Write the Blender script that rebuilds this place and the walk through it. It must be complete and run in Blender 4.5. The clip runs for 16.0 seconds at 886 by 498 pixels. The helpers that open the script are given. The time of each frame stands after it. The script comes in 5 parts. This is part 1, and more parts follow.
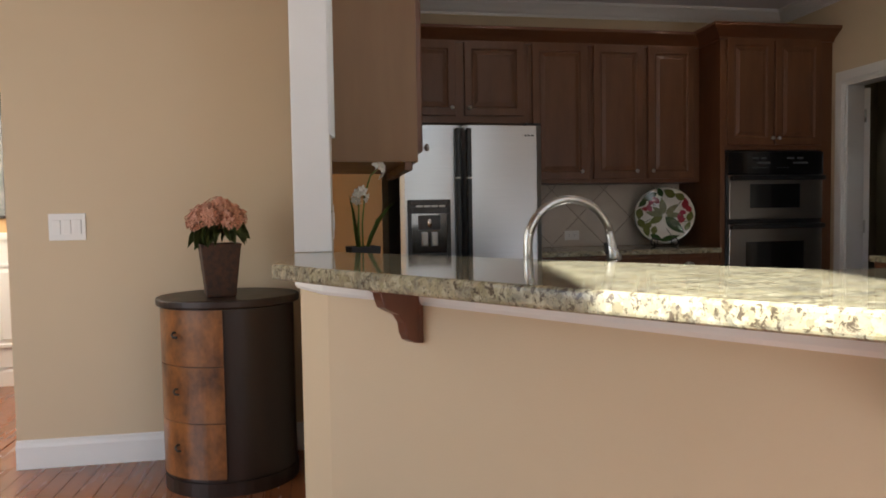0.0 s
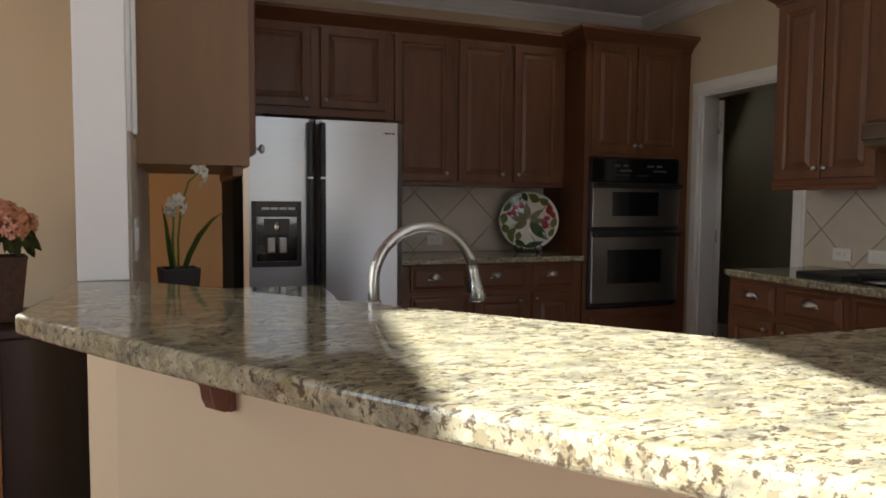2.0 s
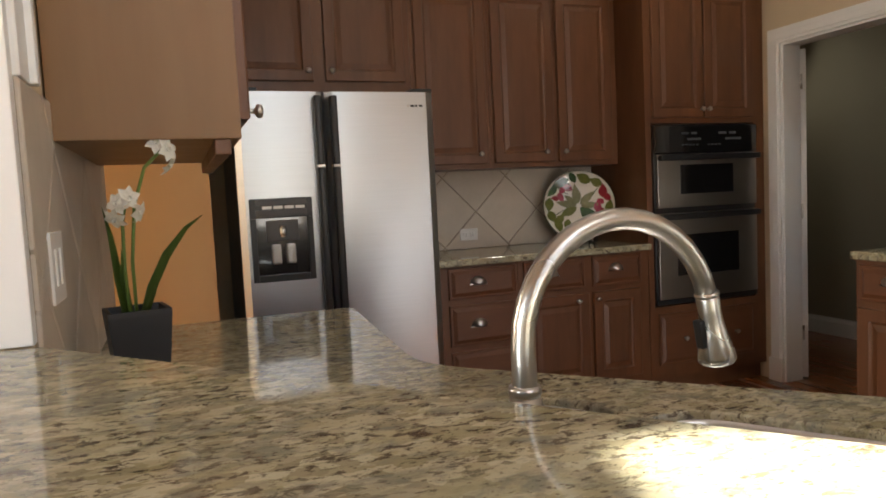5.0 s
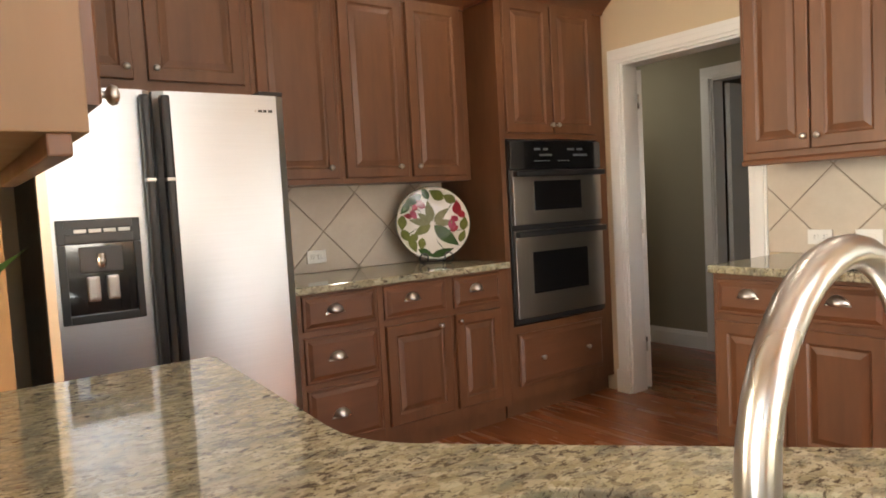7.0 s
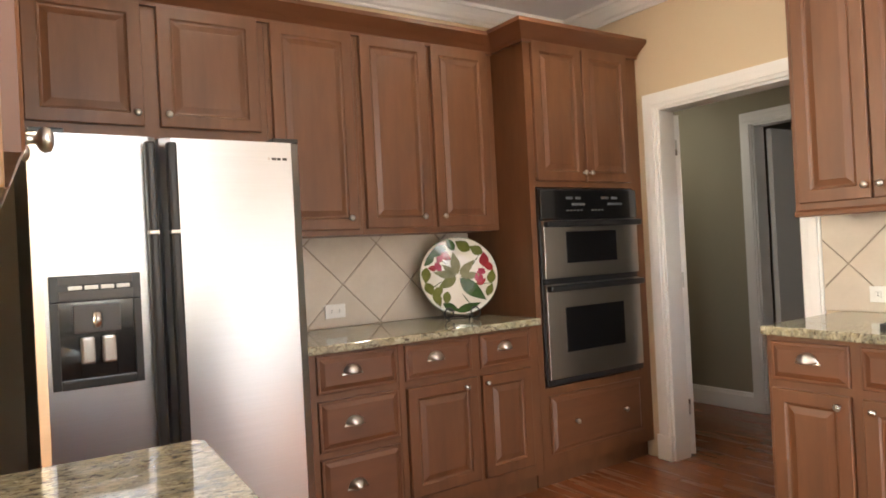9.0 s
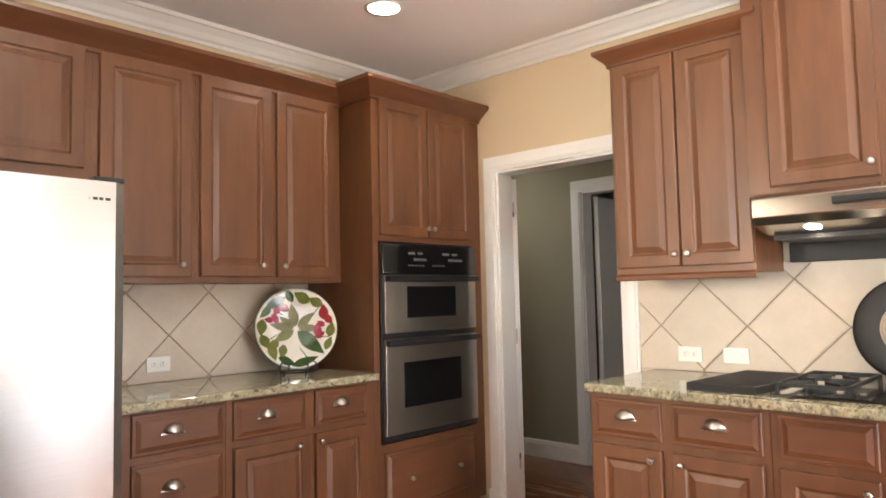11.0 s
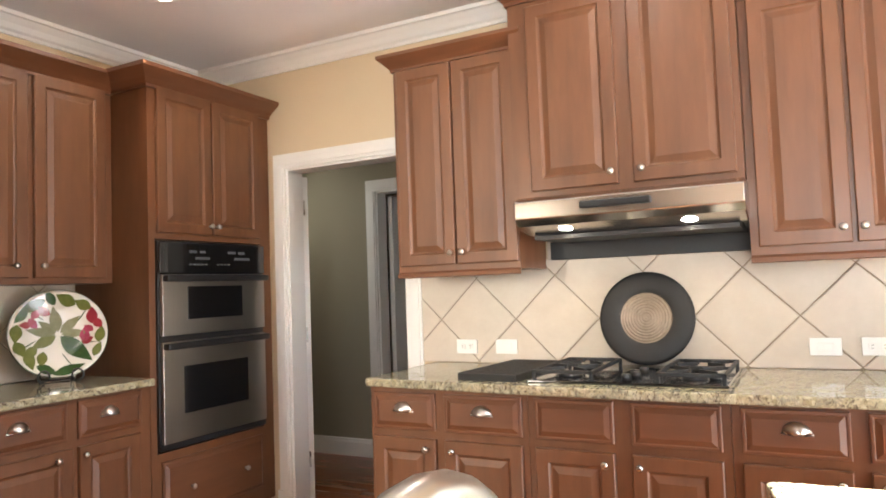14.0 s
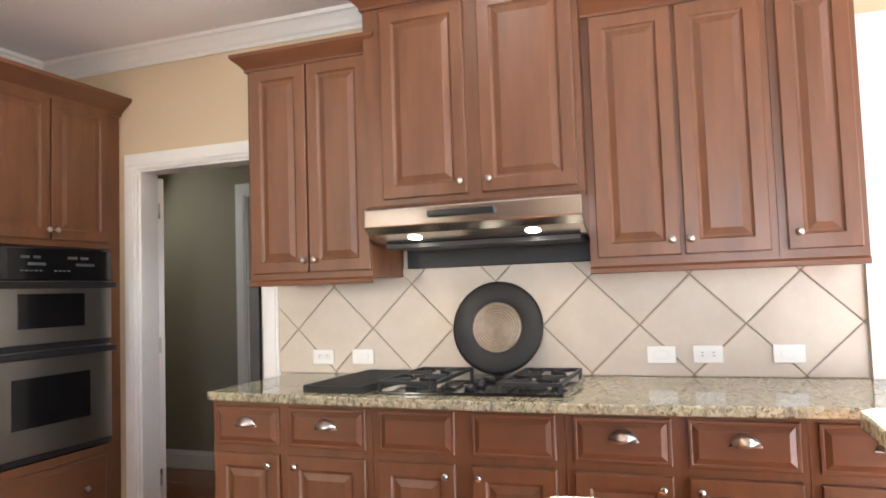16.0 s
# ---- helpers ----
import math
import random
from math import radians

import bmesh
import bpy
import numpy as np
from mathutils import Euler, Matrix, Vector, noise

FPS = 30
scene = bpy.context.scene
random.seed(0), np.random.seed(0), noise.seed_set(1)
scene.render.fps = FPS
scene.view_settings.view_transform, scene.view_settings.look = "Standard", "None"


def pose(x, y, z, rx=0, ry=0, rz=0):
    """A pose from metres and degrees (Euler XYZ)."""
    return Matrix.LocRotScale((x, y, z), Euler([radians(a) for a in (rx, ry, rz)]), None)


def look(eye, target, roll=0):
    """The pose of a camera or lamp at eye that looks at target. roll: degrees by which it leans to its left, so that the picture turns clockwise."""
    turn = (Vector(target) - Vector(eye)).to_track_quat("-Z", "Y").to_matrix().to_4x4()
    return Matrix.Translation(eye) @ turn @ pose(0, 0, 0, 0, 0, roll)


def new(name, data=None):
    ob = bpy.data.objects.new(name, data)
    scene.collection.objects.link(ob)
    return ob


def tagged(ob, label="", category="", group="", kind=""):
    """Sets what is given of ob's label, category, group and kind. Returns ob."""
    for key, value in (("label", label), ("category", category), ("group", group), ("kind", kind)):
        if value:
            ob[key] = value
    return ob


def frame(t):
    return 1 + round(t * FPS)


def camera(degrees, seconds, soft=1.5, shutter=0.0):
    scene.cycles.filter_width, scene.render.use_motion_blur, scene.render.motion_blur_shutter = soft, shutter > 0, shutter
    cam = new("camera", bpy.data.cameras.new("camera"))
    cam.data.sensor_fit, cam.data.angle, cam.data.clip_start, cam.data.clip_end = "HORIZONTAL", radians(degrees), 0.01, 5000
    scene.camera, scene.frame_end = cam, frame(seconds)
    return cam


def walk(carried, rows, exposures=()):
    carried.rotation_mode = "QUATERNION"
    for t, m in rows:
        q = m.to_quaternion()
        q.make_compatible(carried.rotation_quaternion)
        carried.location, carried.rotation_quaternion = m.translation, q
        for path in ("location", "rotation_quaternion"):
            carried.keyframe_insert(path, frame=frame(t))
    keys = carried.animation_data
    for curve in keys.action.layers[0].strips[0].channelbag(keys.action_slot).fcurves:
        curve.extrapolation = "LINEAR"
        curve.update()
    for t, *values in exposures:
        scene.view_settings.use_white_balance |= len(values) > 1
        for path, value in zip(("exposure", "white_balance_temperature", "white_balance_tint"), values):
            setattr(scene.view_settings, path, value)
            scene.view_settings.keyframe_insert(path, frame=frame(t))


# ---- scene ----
cam = camera(64.9, 16.0, soft=1.8)
# seconds, eye x, y, z, yaw, pitch, roll
ROWS = [
    (0.0, 0.055, 0.139, 1.179, -9.84, -2.85, 0.93),
    (0.5, 0.111, 0.236, 1.197, -13.39, -1.14, 1.35),
    (1.0, 0.150, 0.316, 1.225, -16.46, -1.23, 1.03),
    (1.5, 0.177, 0.394, 1.249, -18.55, -1.31, -0.08),
    (2.0, 0.204, 0.481, 1.263, -20.71, -3.71, -0.45),
    (2.5, 0.267, 0.608, 1.269, -20.22, -2.74, 1.83),
    (3.0, 0.319, 0.751, 1.280, -16.25, -2.88, 2.57),
    (3.5, 0.300, 0.900, 1.270, -17.51, -3.62, 2.26),
    (6.0, 0.271, 1.534, 1.242, -27.40, -5.16, 3.54),
    (6.5, 0.252, 1.630, 1.250, -33.19, -5.11, 3.47),
    (7.0, 0.235, 1.702, 1.258, -36.31, -3.75, 3.15),
    (7.5, 0.259, 1.766, 1.266, -36.14, -3.03, 3.70),
    (8.0, 0.309, 1.826, 1.273, -32.04, -1.99, 3.41),
    (10.5, 0.406, 1.893, 1.304, -42.79, 4.08, 1.66),
    (11.0, 0.406, 1.884, 1.305, -46.76, 3.80, 1.24),
    (11.5, 0.404, 1.866, 1.304, -51.06, 3.47, 1.23),
    (12.0, 0.400, 1.853, 1.303, -55.06, 3.00, 1.33),
    (12.5, 0.395, 1.837, 1.303, -58.50, 2.81, 1.46),
    (13.0, 0.401, 1.818, 1.304, -60.35, 2.58, 1.96),
    (13.5, 0.421, 1.784, 1.307, -61.21, 2.91, 1.87),
    (14.0, 0.448, 1.756, 1.304, -62.13, 3.15, 2.08),
    (14.5, 0.479, 1.713, 1.304, -63.18, 3.00, 2.49),
    (15.0, 0.512, 1.659, 1.308, -64.30, 2.83, 2.12),
    (15.5, 0.547, 1.613, 1.312, -66.91, 2.58, 2.24),
    (16.0, 0.586, 1.572, 1.311, -70.10, 3.35, 1.90),
]
EXPOSURES = [(0.0, 2.05, 6200, 10), (1.0, 2.05, 6150, 10), (2.0, 1.9, 6100, 10), (3.0, 1.75, 6150, 10), (3.7, 1.9, 6250, 10), (5.0, 3.0, 6700, 10), (5.8, 3.4, 6950, 10), (7.0, 4.0, 6950, 10), (8.2, 4.25, 6900, 10), (10.3, 4.45, 6500, 10), (12.5, 4.65, 6500, 10), (14.0, 4.55, 6350, 10), (15.0, 4.45, 6200, 10), (16.0, 4.3, 5900, 10)]
walk(cam, [(t, pose(x, y, z, 90 + pitch, roll, yaw)) for t, x, y, z, yaw, pitch, roll in ROWS], EXPOSURES)

# ---- light ----
SUN_TRAVEL = Vector((0.17, 0.98, -1.054)).normalized()
world = bpy.data.worlds.new("world")
scene.world = world
world.use_nodes = True
sky = world.node_tree.nodes.new("ShaderNodeTexSky")
sky.sky_type, sky.sun_disc = "NISHITA", False
sky.sun_elevation, sky.sun_rotation = radians(46.5), radians(180 + 9.8)
world.node_tree.links.new(sky.outputs[0], world.node_tree.nodes["Background"].inputs[0])
world.node_tree.nodes["Background"].inputs[1].default_value = 0.05


def lamp(name, kind, m, energy, color=(1, 1, 1), **kw):
    d = bpy.data.lights.new(name, kind)
    d.energy, d.color = energy, color
    for key, value in kw.items():
        if key == "size":
            d.size = value
        if key == "size_y":
            d.shape, d.size_y = "RECTANGLE", value
        if key == "angle":
            d.angle = value
        if key == "spot":
            d.spot_size, d.spot_blend = value, 0.6
        if key == "radius":
            d.shadow_soft_size = value
    ob = new(name, d)
    ob.matrix_world = m
    return ob


lamp("sun", "SUN", look((0, 0, 8), Vector((0, 0, 8)) + SUN_TRAVEL), 5.0, (1.0, 0.95, 0.86), angle=radians(0.6))
# tall windows' daylight as an added fill lamp, wider than their openings
lamp("south_fill_high", "AREA", look((1.9, -1.42, 3.6), (1.5, 3, 1.4)), 6, (0.95, 0.97, 1.0), size=2.4, size_y=2.2)
# added low fill tilted up in place of sunlight bounced off the floor
lamp("south_fill_low", "AREA", look((1.9, -1.36, 0.7), (1.5, 2.4, 2.6)), 8.5, (0.95, 0.97, 1.0), size=2.2, size_y=1.6)
# added fill for the left wall and half wall; no west window is known
lamp("west_fill", "AREA", look((-3.56, 0.8, 1.5), (-0.9, 3.7, 1.4)), 13, (0.96, 0.98, 1.0), size=2.2, size_y=1.9)
# daylight in the glazed door beside the cooktop run
lamp("door_daylight", "AREA", look((3.66, 0.1, 1.2), (1.9, 1.8, 2.1)), 1, (0.92, 0.96, 1.0), size=0.8, size_y=1.7)
# added fill at the hall's north end, where no window is built
lamp("hall_fill", "AREA", look((4.45, 5.68, 1.9), (4.45, 4.2, 1.2)), 0.36, (1.0, 0.93, 0.8), size=0.9, size_y=1.2)
# daylight of the dining room, whose own window is not built
lamp("dining_daylight", "AREA", look((-2.9, 4.6, 1.9), (0.5, 4.3, 1.0)), 14, (1.0, 0.9, 0.74), size=1.2, size_y=1.4)

# ---- materials ----


def mat(name, color=(0.8, 0.8, 0.8), rough=0.5, metal=0.0, dark=None, scale=(8, 8, 8), mix=0.5, bump=0.0, bump_scale=60.0, detail=6.0, coat=0.0, emit=0.0, fine=None, piece=0.0, coords="Object"):
    """A Principled material: two colours mixed by stretched noise, a finer second noise, and a fine bump."""
    m = bpy.data.materials.new(name)
    m.use_nodes = True
    nt = m.node_tree
    b = nt.nodes["Principled BSDF"]
    b.inputs["Base Color"].default_value = (*color, 1)
    b.inputs["Roughness"].default_value, b.inputs["Metallic"].default_value = rough, metal
    b.inputs["Coat Weight"].default_value = coat
    b.inputs["Coat Roughness"].default_value = 0.15
    if emit:
        b.inputs["Emission Color"].default_value, b.inputs["Emission Strength"].default_value = (*color, 1), emit
    tc = nt.nodes.new("ShaderNodeTexCoord")
    if dark is not None:
        mp = nt.nodes.new("ShaderNodeMapping")
        mp.inputs["Scale"].default_value = scale
        nt.links.new(tc.outputs[coords], mp.inputs["Vector"])
        n1 = nt.nodes.new("ShaderNodeTexNoise")
        n1.inputs["Scale"].default_value, n1.inputs["Detail"].default_value = 1.0, detail
        nt.links.new(mp.outputs[0], n1.inputs["Vector"])
        if piece:
            info = nt.nodes.new("ShaderNodeObjectInfo")
            off = nt.nodes.new("ShaderNodeVectorMath")
            off.operation = "SCALE"
            off.inputs[0].default_value = (7.0, 13.0, 5.0)
            nt.links.new(info.outputs["Random"], off.inputs["Scale"])
            nt.links.new(off.outputs[0], mp.inputs["Location"])
        n2 = nt.nodes.new("ShaderNodeTexNoise")
        n2.inputs["Scale"].default_value, n2.inputs["Detail"].default_value = 5.0, 3.0
        nt.links.new(mp.outputs[0], n2.inputs["Vector"])
        add = nt.nodes.new("ShaderNodeMath")
        add.operation = "MULTIPLY_ADD"
        add.inputs[1].default_value = 0.35
        nt.links.new(n2.outputs[0], add.inputs[0])
        nt.links.new(n1.outputs[0], add.inputs[2])
        ramp = nt.nodes.new("ShaderNodeMapRange")
        ramp.inputs["From Min"].default_value, ramp.inputs["From Max"].default_value = 0.42, 0.95
        ramp.inputs["To Max"].default_value = mix
        nt.links.new(add.outputs[0], ramp.inputs["Value"])
        mx = nt.nodes.new("ShaderNodeMix")
        mx.data_type = "RGBA"
        mx.inputs["A"].default_value, mx.inputs["B"].default_value = (*color, 1), (*dark, 1)
        nt.links.new(ramp.outputs[0], mx.inputs["Factor"])
        out = mx.outputs["Result"]
        if piece:
            hsv = nt.nodes.new("ShaderNodeHueSaturation")
            mr = nt.nodes.new("ShaderNodeMapRange")
            mr.inputs["To Min"].default_value, mr.inputs["To Max"].default_value = 1 - piece, 1 + piece
            nt.links.new(info.outputs["Random"], mr.inputs["Value"])
            nt.links.new(mr.outputs[0], hsv.inputs["Value"])
            nt.links.new(out, hsv.inputs["Color"])
            out = hsv.outputs[0]
        nt.links.new(out, b.inputs["Base Color"])
        rr = nt.nodes.new("ShaderNodeMapRange")
        rr.inputs["To Min"].default_value, rr.inputs["To Max"].default_value = rough * 0.85, min(1, rough * 1.2)
        nt.links.new(n1.outputs[0], rr.inputs["Value"])
        nt.links.new(rr.outputs[0], b.inputs["Roughness"])
    if bump:
        nb = nt.nodes.new("ShaderNodeTexNoise")
        nb.inputs["Scale"].default_value, nb.inputs["Detail"].default_value = bump_scale, 4.0
        if dark is not None and max(scale) > 3 * min(scale):
            nt.links.new(mp.outputs[0], nb.inputs["Vector"])
        else:
            nt.links.new(tc.outputs[coords], nb.inputs["Vector"])
        bp = nt.nodes.new("ShaderNodeBump")
        bp.inputs["Strength"].default_value, bp.inputs["Distance"].default_value = bump, 0.002
        nt.links.new(nb.outputs[0], bp.inputs["Height"])
        nt.links.new(bp.outputs[0], b.inputs["Normal"])
    return m


def granite_material():
    """Cream granite: soft gold and grey clouds, small crystals, ragged dark brown flecks in drifts, polished."""
    m = bpy.data.materials.new("granite")
    m.use_nodes = True
    nt = m.node_tree
    b = nt.nodes["Principled BSDF"]
    b.inputs["Roughness"].default_value, b.inputs["Specular IOR Level"].default_value = 0.06, 0.5

    def node(kind, **values):
        nd = nt.nodes.new(kind)
        for key, value in values.items():
            nd.inputs[key.replace("_", " ")].default_value = value
        return nd

    def link(x, y):
        nt.links.new(x, y)

    def ramped(value, lo, hi):
        r = node("ShaderNodeMapRange")
        r.inputs["From Min"].default_value, r.inputs["From Max"].default_value = lo, hi
        link(value, r.inputs["Value"])
        return r.outputs[0]

    def blend(fac, x, y):
        mx = nt.nodes.new("ShaderNodeMix")
        mx.data_type = "RGBA"
        link(fac, mx.inputs["Factor"])
        for sock, v in (("A", x), ("B", y)):
            if isinstance(v, tuple):
                mx.inputs[sock].default_value = (*v, 1)
            else:
                link(v, mx.inputs[sock])
        return mx.outputs["Result"]

    def times(x, y):
        mu = nt.nodes.new("ShaderNodeMath")
        mu.operation = "MULTIPLY"
        link(x, mu.inputs[0])
        if isinstance(y, float):
            mu.inputs[1].default_value = y
        else:
            link(y, mu.inputs[1])
        return mu.outputs[0]

    tc = nt.nodes.new("ShaderNodeTexCoord")
    st = nt.nodes.new("ShaderNodeMapping")
    st.inputs["Rotation"].default_value, st.inputs["Scale"].default_value = (0.2, 0.1, 0.5), (1.0, 1.75, 1.3)
    link(tc.outputs["Object"], st.inputs["Vector"])
    P = st.outputs[0]

    def noise_at(scale, detail=5.0, rough=0.6, distort=0.0):
        nd = node("ShaderNodeTexNoise", Scale=scale, Detail=detail, Roughness=rough, Distortion=distort)
        link(P, nd.inputs["Vector"])
        return nd.outputs[0]

    crystal = node("ShaderNodeTexVoronoi", Scale=48.0, Randomness=1.0)
    wv = nt.nodes.new("ShaderNodeVectorMath")
    wv.operation = "MULTIPLY_ADD"
    wv.inputs[1].default_value = (0.035, 0.035, 0.035)
    wn = node("ShaderNodeTexNoise", Scale=40.0, Detail=3.0)
    link(P, wn.inputs["Vector"])
    link(wn.outputs["Color"], wv.inputs[0])
    link(P, wv.inputs[2])
    link(wv.outputs[0], crystal.inputs["Vector"])
    sep = nt.nodes.new("ShaderNodeSeparateColor")
    link(crystal.outputs["Color"], sep.inputs[0])
    base = blend(ramped(noise_at(7.0, 6.0, 0.65), 0.36, 0.66), (0.385, 0.355, 0.22), (0.225, 0.20, 0.108))
    base = blend(times(sep.outputs[0], 0.75), base, (0.53, 0.495, 0.36))
    base = blend(times(ramped(sep.outputs[1], 0.72, 0.9), 0.6), base, (0.22, 0.185, 0.12))
    base = blend(times(ramped(noise_at(15.0, 7.0, 0.72, 0.4), 0.49, 0.62), 0.7), base, (0.17, 0.17, 0.14))
    drift = ramped(noise_at(4.5, 3.0), 0.30, 0.52)
    flecks = ramped(noise_at(52.0, 7.0, 0.7, 0.5), 0.53, 0.585)
    base = blend(times(times(flecks, drift), 0.86), base, (0.06, 0.042, 0.03))
    specks = ramped(noise_at(120.0, 3.0, 0.6), 0.60, 0.66)
    base = blend(times(specks, 0.75), base, (0.09, 0.065, 0.045))
    link(base, b.inputs["Base Color"])
    return m


GRANITE = granite_material()
WOOD = mat("cherry_wood", (0.166, 0.068, 0.028), 0.42, dark=(0.088, 0.034, 0.013), scale=(9, 9, 1.6), mix=0.8, bump=0.12, bump_scale=9, coat=0.06)
WOOD_H = mat("cherry_wood_across", (0.162, 0.064, 0.027), 0.42, dark=(0.09, 0.034, 0.014), scale=(1.6, 1.6, 9), mix=0.8, bump=0.12, bump_scale=9, coat=0.06)
# same cherry wood, paler: light on the west cabinet's end is in the colour
LITWOOD = mat("lit_cabinet_side_wood", (0.25, 0.138, 0.058), 0.45, dark=(0.19, 0.102, 0.042), scale=(10, 10, 1.2), mix=0.6, bump=0.08, bump_scale=9)
DARKWOOD = mat("dark_wood", (0.022, 0.0085, 0.004), 0.4, dark=(0.010, 0.004, 0.002), scale=(12, 12, 1.5), mix=0.7)
CORBELWOOD = mat("corbel_wood", (0.13, 0.045, 0.022), 0.35, dark=(0.08, 0.028, 0.014), scale=(12, 12, 2), mix=0.7)
BURL = mat("burl_veneer", (0.32, 0.125, 0.035), 0.35, dark=(0.03, 0.010, 0.004), scale=(11, 11, 8), mix=1.0, detail=10, coat=0.4)
PAINT = mat("beige_wall_paint", (0.62, 0.50, 0.335), 0.75, dark=(0.58, 0.46, 0.30), scale=(1.2, 1.2, 1.2), mix=0.5, bump=0.25, bump_scale=220)
HALLPAINT = mat("sage_wall_paint", (0.29, 0.262, 0.19), 0.75, dark=(0.265, 0.24, 0.172), scale=(1.2, 1.2, 1.2), mix=0.5, bump=0.25, bump_scale=220)
OCHRE = mat("ochre_wall_paint", (0.62, 0.40, 0.19), 0.75, dark=(0.56, 0.35, 0.16), scale=(1.2, 1.2, 1.2), mix=0.5, bump=0.2, bump_scale=220)
WHITE = mat("white_trim_paint", (0.80, 0.79, 0.76), 0.38, dark=(0.74, 0.73, 0.69), scale=(3, 3, 3), mix=0.5, bump=0.06, bump_scale=90)
CEIL = mat("ceiling_paint", (0.82, 0.80, 0.79), 0.85, dark=(0.77, 0.75, 0.74), scale=(1.5, 1.5, 1.5), mix=0.5, bump=0.3, bump_scale=160)
TILE = mat("backsplash_tile", (0.58, 0.51, 0.42), 0.42, dark=(0.50, 0.43, 0.345), scale=(9, 9, 9), mix=0.8, bump=0.15, bump_scale=40, piece=0.05)
GROUT = mat("grout", (0.31, 0.245, 0.175), 0.9, dark=(0.25, 0.19, 0.13), scale=(20, 20, 20), mix=0.6)
PLANK = mat("floor_plank", (0.27, 0.092, 0.034), 0.26, dark=(0.15, 0.05, 0.02), scale=(15, 1.4, 15), mix=0.6, bump=0.03, bump_scale=8, coat=0.25, piece=0.09)
SUBFLOOR = mat("floor_gap", (0.09, 0.033, 0.014), 0.7, dark=(0.07, 0.026, 0.012), scale=(5, 5, 5))
STEEL = mat("brushed_steel", (0.54, 0.56, 0.575), 0.30, 1.0, dark=(0.48, 0.50, 0.515), scale=(3, 3, 160), mix=0.6, bump=0.03, bump_scale=6)
NICKEL = mat("brushed_nickel", (0.50, 0.485, 0.45), 0.27, 1.0, dark=(0.46, 0.445, 0.41), scale=(3, 3, 3), mix=0.3, detail=1.0)
SINKSTEEL = mat("sink_steel", (0.68, 0.68, 0.68), 0.3, 1.0, dark=(0.52, 0.52, 0.52), scale=(4, 90, 4), mix=0.6)
HOODSTEEL = mat("hood_steel", (0.50, 0.465, 0.42), 0.2, 1.0, dark=(0.56, 0.52, 0.47), scale=(90, 3, 90), mix=0.5)
OVENSTEEL = mat("oven_steel", (0.42, 0.40, 0.37), 0.3, 1.0, dark=(0.37, 0.35, 0.32), scale=(90, 3, 3), mix=0.5)
BLACK = mat("black_plastic", (0.012, 0.012, 0.013), 0.3, dark=(0.02, 0.02, 0.02), scale=(30, 30, 30))
BLACKGLASS = mat("black_glass", (0.006, 0.006, 0.007), 0.05, coat=1.0)
IRON = mat("cast_iron", (0.014, 0.014, 0.014), 0.5, dark=(0.03, 0.028, 0.026), scale=(60, 60, 60), bump=0.3, bump_scale=300)
DISHBLACK = mat("dish_black", (0.006, 0.006, 0.006), 0.6, dark=(0.01, 0.009, 0.009), scale=(20, 20, 20), bump=0.1)
SPIRAL = mat("dish_bronze", (0.30, 0.24, 0.185), 0.42, 0.6, dark=(0.20, 0.16, 0.12), scale=(40, 40, 40), mix=0.7)
PLATEWHITE = mat("plate_glaze", (0.74, 0.71, 0.62), 0.12, dark=(0.68, 0.64, 0.54), scale=(8, 8, 8), coat=0.5)
LEAFGREEN = mat("plate_green", (0.17, 0.18, 0.045), 0.14, dark=(0.09, 0.115, 0.022), scale=(25, 25, 25), mix=0.9)
LEAFDARK = mat("plate_dark_green", (0.02, 0.055, 0.012), 0.14, dark=(0.04, 0.09, 0.02), scale=(25, 25, 25), mix=0.9)
LEAFRED = mat("plate_red", (0.34, 0.035, 0.045), 0.14, dark=(0.2, 0.02, 0.03), scale=(25, 25, 25), mix=0.9)
LEAFSAGE = mat("plate_sage", (0.24, 0.235, 0.125), 0.14, dark=(0.14, 0.145, 0.06), scale=(25, 25, 25), mix=0.9)
LEAFPINK = mat("plate_pink", (0.45, 0.07, 0.13), 0.14, dark=(0.26, 0.03, 0.05), scale=(25, 25, 25), mix=0.9)
PLASTIC = mat("white_plastic", (0.78, 0.77, 0.73), 0.35, dark=(0.74, 0.73, 0.69), scale=(10, 10, 10))
PETAL = mat("salmon_petal", (0.66, 0.36, 0.25), 0.6, dark=(0.46, 0.20, 0.12), scale=(45, 45, 45), mix=0.9)
PETALWHITE = mat("white_petal", (0.78, 0.77, 0.70), 0.55, dark=(0.66, 0.66, 0.55), scale=(45, 45, 45), mix=0.8)
LEAF = mat("leaf", (0.10, 0.13, 0.04), 0.5, dark=(0.05, 0.085, 0.022), scale=(30, 30, 30), mix=0.9)
LEAFBRIGHT = mat("blade_leaf", (0.13, 0.22, 0.045), 0.42, dark=(0.08, 0.15, 0.03), scale=(30, 30, 4), mix=0.9)
VASEMAT = mat("mosaic_vase", (0.010, 0.006, 0.0045), 0.65, dark=(0.085, 0.032, 0.013), scale=(35, 35, 35), mix=1.0, bump=0.5, bump_scale=60)
POTMAT = mat("charcoal_pot", (0.018, 0.018, 0.02), 0.5, dark=(0.03, 0.03, 0.03), scale=(20, 20, 20), bump=0.1)
LIGHTGLOW = mat("lamp_glow", (1.0, 0.93, 0.8), 0.5, emit=4.0)
GREYPLASTIC = mat("grey_plastic", (0.075, 0.073, 0.07), 0.4, dark=(0.06, 0.058, 0.055), scale=(30, 30, 30))
SUNGLOW = mat("display_glow", (0.075, 0.08, 0.08), 0.4)
